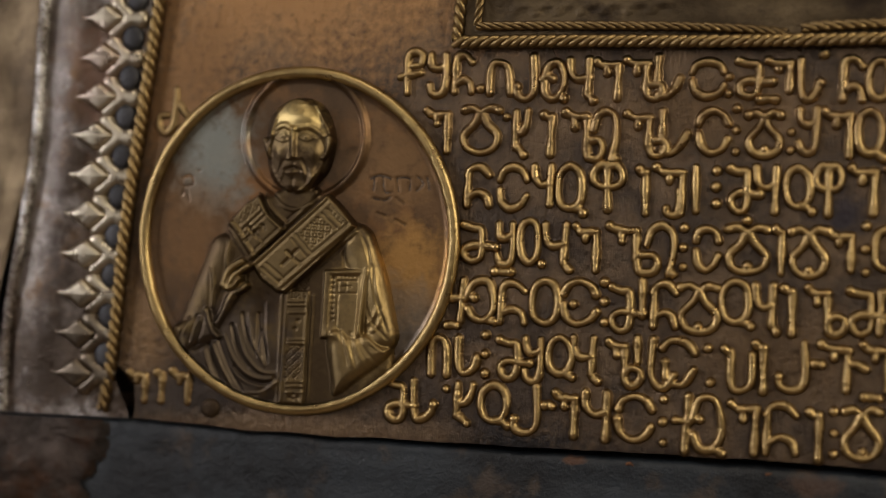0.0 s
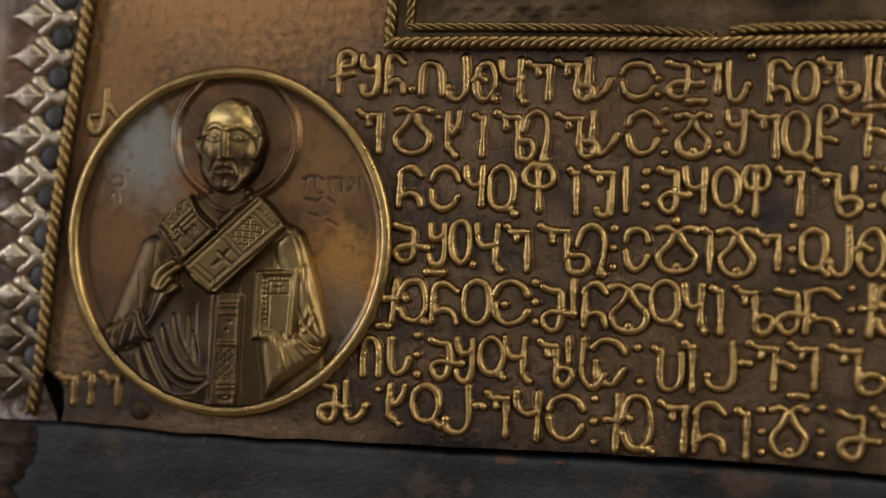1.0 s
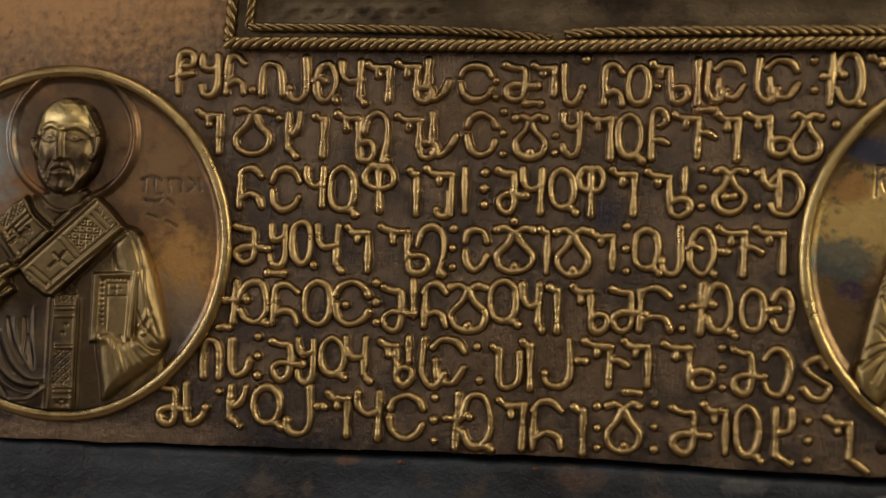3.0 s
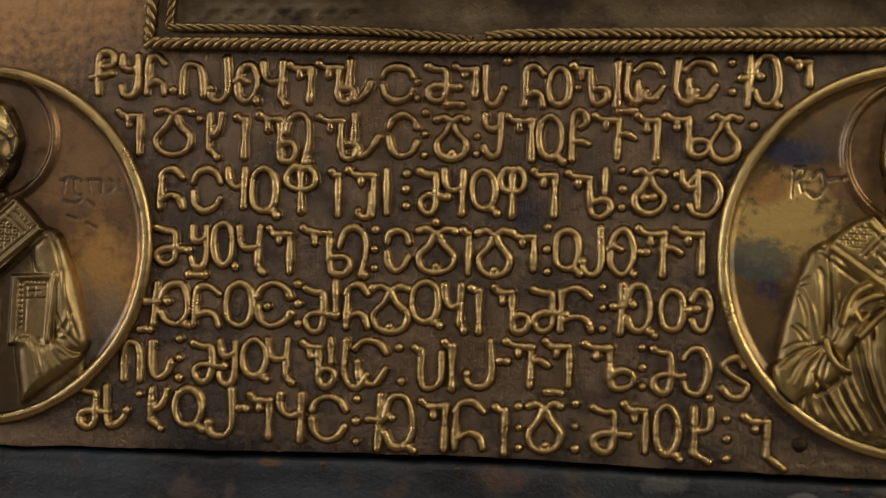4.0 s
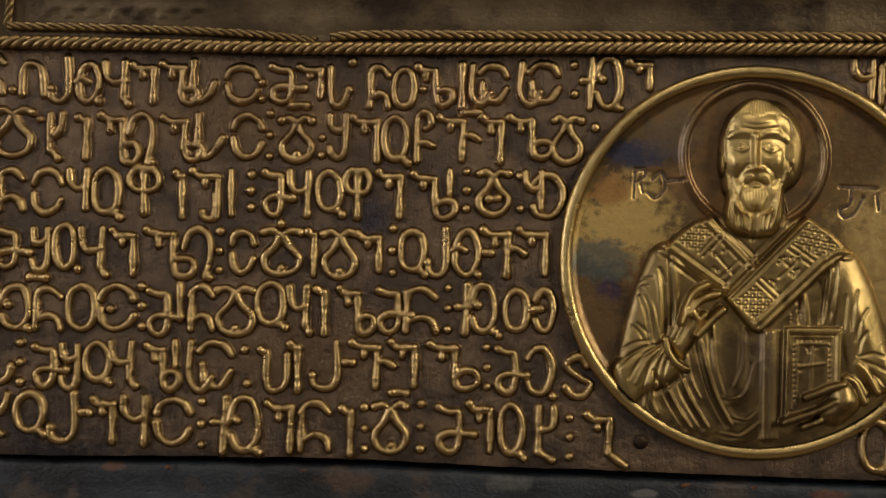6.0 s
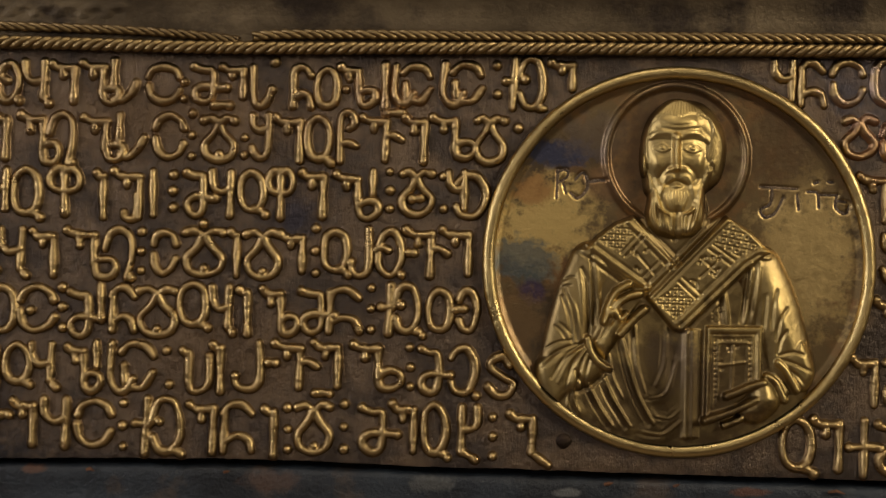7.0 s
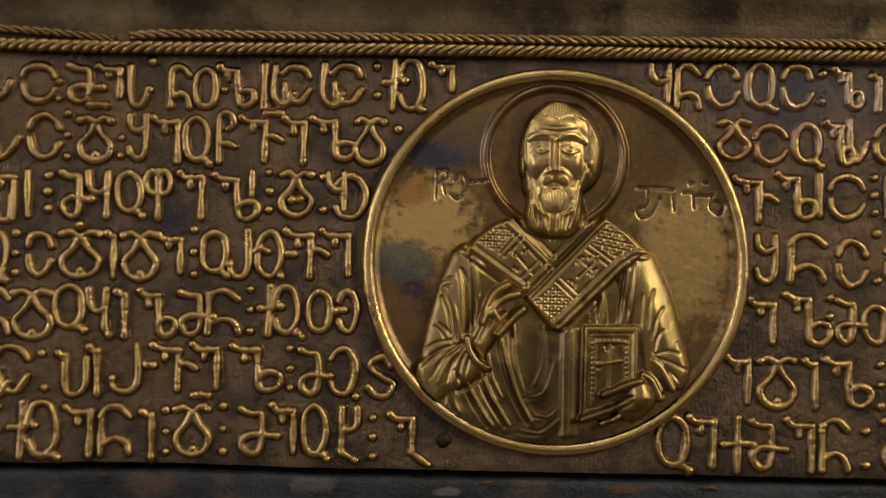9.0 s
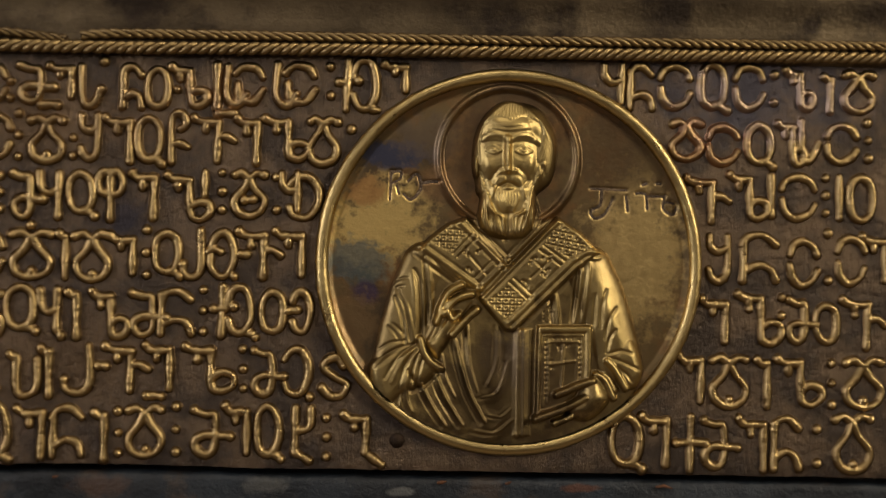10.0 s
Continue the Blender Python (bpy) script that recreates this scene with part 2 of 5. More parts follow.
def sheet(X, Y, Z, keep, floor=None):
    """Vertices and faces of a grid of heights, where keep holds for any corner of a cell."""
    ny, nx = X.shape
    cell = keep[:-1, :-1] | keep[1:, :-1] | keep[:-1, 1:] | keep[1:, 1:]
    used = np.zeros(X.shape, bool)
    used[:-1, :-1] |= cell
    used[1:, :-1] |= cell
    used[:-1, 1:] |= cell
    used[1:, 1:] |= cell
    index = np.cumsum(used.ravel()).reshape(X.shape) - 1
    verts = np.stack([X[used], Y[used], Z[used]], 1).tolist()
    j, i = np.nonzero(cell)
    faces = np.stack([index[j, i], index[j, i + 1], index[j + 1, i + 1], index[j + 1, i]], 1).tolist()
    return verts, faces


def tube(line, radius, sides=8, wobble=0.0, flat=1.0, closed=False):
    """A round bar along (u, v, h) points. radius: a number or one for each point."""
    p = np.array(line, float)
    k = len(p)
    rad = np.full(k, radius) if np.isscalar(radius) else np.array(radius)
    t = np.roll(p, -1, 0) - np.roll(p, 1, 0) if closed else np.gradient(p, axis=0)
    t /= np.linalg.norm(t, axis=1)[:, None] + 1e-9
    out = np.array([0, 0, 1.0])
    side = np.cross(t, out)
    side /= np.linalg.norm(side, axis=1)[:, None] + 1e-9
    up = np.cross(side, t)
    verts, faces = [], []
    for i in range(k):
        for s in range(sides):
            a = 2 * math.pi * s / sides
            r = rad[i] * (1 + wobble * random.uniform(-1, 1))
            verts.append(tuple(p[i] + r * (math.cos(a) * side[i] + flat * math.sin(a) * up[i])))
    for i in range(k if closed else k - 1):
        for s in range(sides):
            a, b = i * sides, ((i + 1) % k) * sides
            faces.append((a + s, a + (s + 1) % sides, b + (s + 1) % sides, b + s))
    if not closed:
        faces.append(tuple(range(sides)))
        faces.append(tuple(range((k - 1) * sides, k * sides))[::-1])
    return verts, faces


# ---- room that closes the place ----
def room_box(name, lo, hi, label, category):
    bm = bmesh.new()
    bmesh.ops.create_cube(bm, size=1)
    for q in bm.verts:
        q.co = Vector([(lo[i] + hi[i]) / 2 + q.co[i] * (hi[i] - lo[i]) for i in range(3)])
    me = bpy.data.meshes.new(name)
    bm.to_mesh(me)
    bm.free()
    me.materials.append(WALL)
    return tagged(new(name, me), label, category, kind="structure")


BACK = FACE + 0.034
room_box("wall_north", (-2.2, BACK, 0), (2.2, BACK + 0.2, 3.0), "plain plastered wall behind the icon", "wall")
room_box("wall_south", (-2.2, -2.9, 0), (2.2, -2.7, 3.0), "plain plastered wall", "wall")
room_box("wall_west", (-2.4, -2.9, 0), (-2.2, BACK + 0.2, 3.0), "plain plastered wall", "wall")
room_box("wall_east", (2.2, -2.9, 0), (2.4, BACK + 0.2, 3.0), "plain plastered wall", "wall")
room_box("floor", (-2.4, -2.9, -0.1), (2.4, BACK + 0.2, 0), "plain stone floor", "floor")
room_box("ceiling", (-2.4, -2.9, 3.0), (2.4, BACK + 0.2, 3.1), "plain plastered ceiling", "ceiling")


# ---- wooden panel under the metal ----
def plank(u0, u1, v0, v1, h0, h1, step=3.0, rough=0.25, seed=0):
    """A board with a worn, slightly rounded front."""
    nu, nv = int((u1 - u0) / step) + 1, max(4, int((v1 - v0) / step) + 1)
    X, Y = np.meshgrid(np.linspace(u0, u1, nu), np.linspace(v0, v1, nv))
    Z = np.full(X.shape, float(h1))
    for j in range(nv):
        for i in range(nu):
            Z[j, i] += rough * noise.fractal(Vector((X[j, i] * 0.02, Y[j, i] * 0.16, seed)), 1.0, 2.0, 4)
    edge = np.minimum(np.minimum(X - u0, u1 - X), np.minimum(Y - v0, v1 - Y))
    Z -= 1.2 * (1 - np.clip(edge / 2.5, 0, 1)) ** 2
    verts, faces = sheet(X, Y, Z, np.ones(X.shape, bool))
    n = len(verts)
    rim = [j for j in range(nu)] + [r * nu + nu - 1 for r in range(1, nv)] + [(nv - 1) * nu + c for c in range(nu - 2, -1, -1)] + [r * nu for r in range(nv - 2, 0, -1)]
    verts += [(verts[q][0], verts[q][1], h0) for q in rim]
    for a in range(len(rim)):
        c = (a + 1) % len(rim)
        faces.append((rim[a], n + a, n + c, rim[c]))
    faces.append(tuple(range(n, n + len(rim)))[::-1])
    return verts, faces


panel = thing("wooden_panel", 80, 0, -20, "dark blue-black painted wooden icon panel on the wall", "panel")
part("board", *plank(-190, 350, -36, 330, -34, -9, 6.0, 0.3, 1), WOOD, panel)


# ---- inscription plate ----
def edge_low(u):
    """The uneven lower edge of the plate."""
    base = np.interp(u, [-95, -64, -50, -30, 30, 70, 90, 110, 150, 210, 300], [-40.8, -42.2, -42.9, -43.2, -43.3, -43.3, -43.8, -44.7, -46.0, -47.7, -50.6])
    return base + 0.35 * noise.noise(Vector((u * 0.09, 3.1, 0))) + 0.18 * noise.noise(Vector((u * 0.6, 1.1, 0)))


def edge_left(v):
    return np.interp(v, [-44, -40, -34, -28, -16, 0, 28, 64], [-81.0, -80.2, -80.6, -87.5, -86.5, -85.5, -82.5, -77.5])


def plate_mesh(thick=1.0):
    us = np.linspace(0, 1, 640)
    vs = np.linspace(0, 1, 210)
    verts, faces = [], []
    nu, nv = len(us), len(vs)
    for j in vs:
        for i in us:
            v = -43 + j * (80 + 43)
            u = edge_left(v) + i * (300 - edge_left(v))
            low = edge_low(u)
            v = low + j * (80 - low)
            curl = -0.15 * max(0, 1 - (v - low) / 2.2) ** 2
            dent = 0.10 * noise.noise(Vector((u * 0.07, v * 0.07, 9))) + 0.07 * noise.noise(Vector((u * 0.45, v * 0.3, 2))) + 0.05 * noise.noise(Vector((u * 1.3, v * 0.6, 4)))
            verts.append((u, v, curl + dent))
    for j in range(nv - 1):
        for i in range(nu - 1):
            a = j * nu + i
            faces.append((a, a + 1, a + nu + 1, a + nu))
    n = len(verts)
    rim = list(range(nu)) + [r * nu + nu - 1 for r in range(1, nv)] + [(nv - 1) * nu + c for c in range(nu - 2, -1, -1)] + [r * nu for r in range(nv - 2, 0, -1)]
    k = len(rim)
    verts += [verts[q] for q in rim] + [(verts[q][0], verts[q][1], verts[q][2] - thick) for q in rim]
    for a in range(k):
        c = (a + 1) % k
        faces.append((n + a, n + k + a, n + k + c, n + c))
    return verts, faces


def rail_mesh():
    """The lower rail: a scuffed board whose rounded top edge follows the plate a little below it."""
    us = np.arange(-190, 350, 2.0)
    drop = np.array([0, 0.25, 0.6, 1.2, 2.2, 3.5, 5, 7, 9, 12, 16, 22, 40, 80])
    verts, faces = [], []
    k = len(drop) + 1
    for u in us:
        top = edge_low(min(max(u, -95), 290)) - np.interp(u, [-60, -30, 10, 60], [0.45, 0.7, 1.2, 1.5]) + 0.25 * noise.noise(Vector((u * 0.15, 7, 0)))
        verts.append((u, top - 0.2, -30))
        for d in drop:
            h = -1.3 - 1.6 * math.exp(-d / 0.45) + 0.4 * noise.fractal(Vector((u * 0.03, d * 0.22, 2)), 1.0, 2.0, 4)
            verts.append((u, top - d, h))
    for i in range(len(us) - 1):
        for q in range(k - 1):
            a = i * k + q
            faces.append((a, a + 1, a + k + 1, a + k))
    return verts, faces


part("bottom_rail", *rail_mesh(), WOOD, panel, label="scuffed dark blue painted lower rail of the panel")
plate = thing("inscription_plate", 100, 0, 0, "dark patinated bronze plate with raised lettering, fixed to the wooden panel", "plate")
part("sheet", *plate_mesh(), PLATE, plate)

# Letter forms: strokes in a unit box, y downwards. "~" bends smoothly, "o" closes, "d" is a raised dot.
FORMS = {
    "P": "~.3,1 .3,.3 .4,.05 .7,0 .95,.12 .85,.32 .55,.35;0,.6 .85,.52",
    "Y": "~.1,0 .15,.25 .45,.35 .8,.25;~.85,0 .85,.6 .75,.9 .45,1 .15,.92 .05,.75",
    "h": ".05,.1 0,1;~.02,.2 .2,.02 .6,0 .95,.2;~.05,.78 .45,.66 .8,.75 .95,1",
    "n": "~0,1 .02,.3 .2,.02 .5,0 .78,.1 .9,.4 .95,1",
    "J": "~.92,0 .95,.7 .75,.95 .4,1 .1,.9 .05,.7;d.06,.72",
    "E": "~.15,.3 .35,.05 .7,.02 .95,.3 .95,.65 .7,.95 .4,1 .15,.8 .1,.55;~0,.45 .25,.38 .5,.45;d.97,1",
    "4": "~0,0 .05,.3 .3,.45 .75,.4;.8,0 .76,.5 .72,.82;.72,.82 .95,.97;d.95,.97",
    "v": "~0,0 .05,.3 .4,.46 .85,.4;.9,0 .85,1",
    "7": "d0,.02;~0,.04 .2,.13 .4,.14;.3,.14 .88,.14;.88,.13 .85,1;.42,.14 .42,.34",
    "i": "d.1,.05;~.1,.05 .4,.12 .75,.13;.75,.12 .7,1",
    "l": ".5,0 .5,1",
    "B": "d0,.02;~0,.05 .2,.12 .5,.12;.5,.12 .5,.75;~.5,.75 .55,.95 .75,1 .95,.85 .92,.65 .7,.6 .52,.7;.22,.12 .24,.33",
    "W": "d0,.05;~0,.05 .15,.15 .4,.15;.38,.15 .36,.75;~.36,.7 .42,.95 .58,.98 .68,.8 .6,.65 .45,.65;.6,0 .58,.58;~.6,.88 .75,.92 .9,.75 1,.5;.18,.15 .18,.35",
    "D": "d0,.02;~0,.05 .2,.12 .4,.12;.4,.12 .4,.7;~.4,.7 .45,.95 .62,.98 .72,.8 .65,.62 .42,.62;~.55,.4 .62,.1 .78,0 .93,.15 .96,.55 .88,1;.17,.12 .18,.35;d.95,1",
    "c": "~0,.3 .15,.08 .5,0 .85,.1 1,.3;~0,.55 .08,.82 .4,1 .8,.9 1,.68",
    "m": "d0,.03;~0,.05 .3,.12 .55,.15 .6,.5 .55,.88 .3,1 .05,.88 .05,.68 .3,.58 .7,.6 1,.62;d1,.62",
    "O": "~o.5,0 .88,.14 1,.5 .88,.86 .5,1 .12,.86 0,.5 .12,.14",
    "Q": "~o.45,0 .8,.14 .92,.46 .8,.78 .45,.9 .1,.78 0,.46 .1,.14;~.55,.88 .8,.92 .98,1;d.98,1",
    "A": "d0,.05;d1,.05;~0,.05 .25,0 .5,.1 .75,0 1,.05;~o.5,.13 .32,.35 .03,.62 .12,.88 .5,1 .88,.88 .97,.62 .68,.35;d.5,.86",
    "a": "d.05,.05;d1,.05;~.05,.05 .25,0 .5,.1 .75,0 1,.05;~o.5,.13 .32,.35 .03,.62 .12,.88 .5,1 .88,.88 .97,.62 .68,.35",
    "K": "d.05,.12;.45,0 .4,.8;~.45,.48 .7,.45 .88,.25 .92,0;~.4,.8 .55,.85 .75,1;d.78,1",
    "k": "~.2,1 .2,.2 .4,0 .75,.02 .9,.2 .6,.33;~.2,.65 .6,.62 .95,.7",
    "F": "~o.5,.05 .25,0 .02,.2 .1,.42 .5,.5 .9,.42 .98,.2 .75,0;.5,0 .5,1",
    "L": "~0,0 .02,.7 .15,.98 .45,1 .8,.82 .92,.55;d.95,.6",
    "U": "d0,0;~.1,.08 .2,.15 .2,.7 .3,.97 .6,1 .85,.8 .88,.15",
    "T": "d0,.02;~0,.06 .25,.13 .62,.14;.6,.13 .57,1;.28,.14 .3,.33;~.6,.45 .8,.42 1,.54",
    "e": "~.05,.22 .3,.02 .7,.03 .98,.35 .95,.7 .65,1 .2,.95 .05,.75",
    "S": "~.85,.2 .6,0 .2,.08 .12,.3 .55,.52 .98,.72 .75,1 .3,1 .02,.78;d.85,.22",
    "s": "~.05,0 0,.7 .15,.97 .35,.97 .52,.72;~.5,.92 .75,.9 .97,.6;~.25,.18 .45,0 .8,.04 .97,.25;.32,.45 .33,.82",
    "p": "d0,.45;0,.45 .3,.45;.26,0 .2,1;~.35,.4 .5,.05 .8,.02 .95,.3 .95,.7 .75,.95 .5,.92 .38,.7;d.52,.42;~.8,.93 .9,.97 1,1",
    "H": "d0,.5;~0,.5 .5,.48 1,.5;d1,.52;.5,0 .45,1",
    "g": "~.6,0 .62,.4 .5,.85 .25,1 .03,.85 .05,.62 .3,.6;~.6,.35 .8,.4 1,.6",
    "x": "~0,.6 .5,.3 1,.5;d0,.6;d1,.5",
    "y": ".15,0 .15,.84;~.15,.84 .4,.9 .9,1;d.9,1;~1,0 .98,.3 .7,.42 .2,.42", "/": "0,0 1,1",
    ".": "d.5,.5", ":": "d.5,0;d.5,1", "3": "d.5,0;d.5,.5;d.5,1",
}

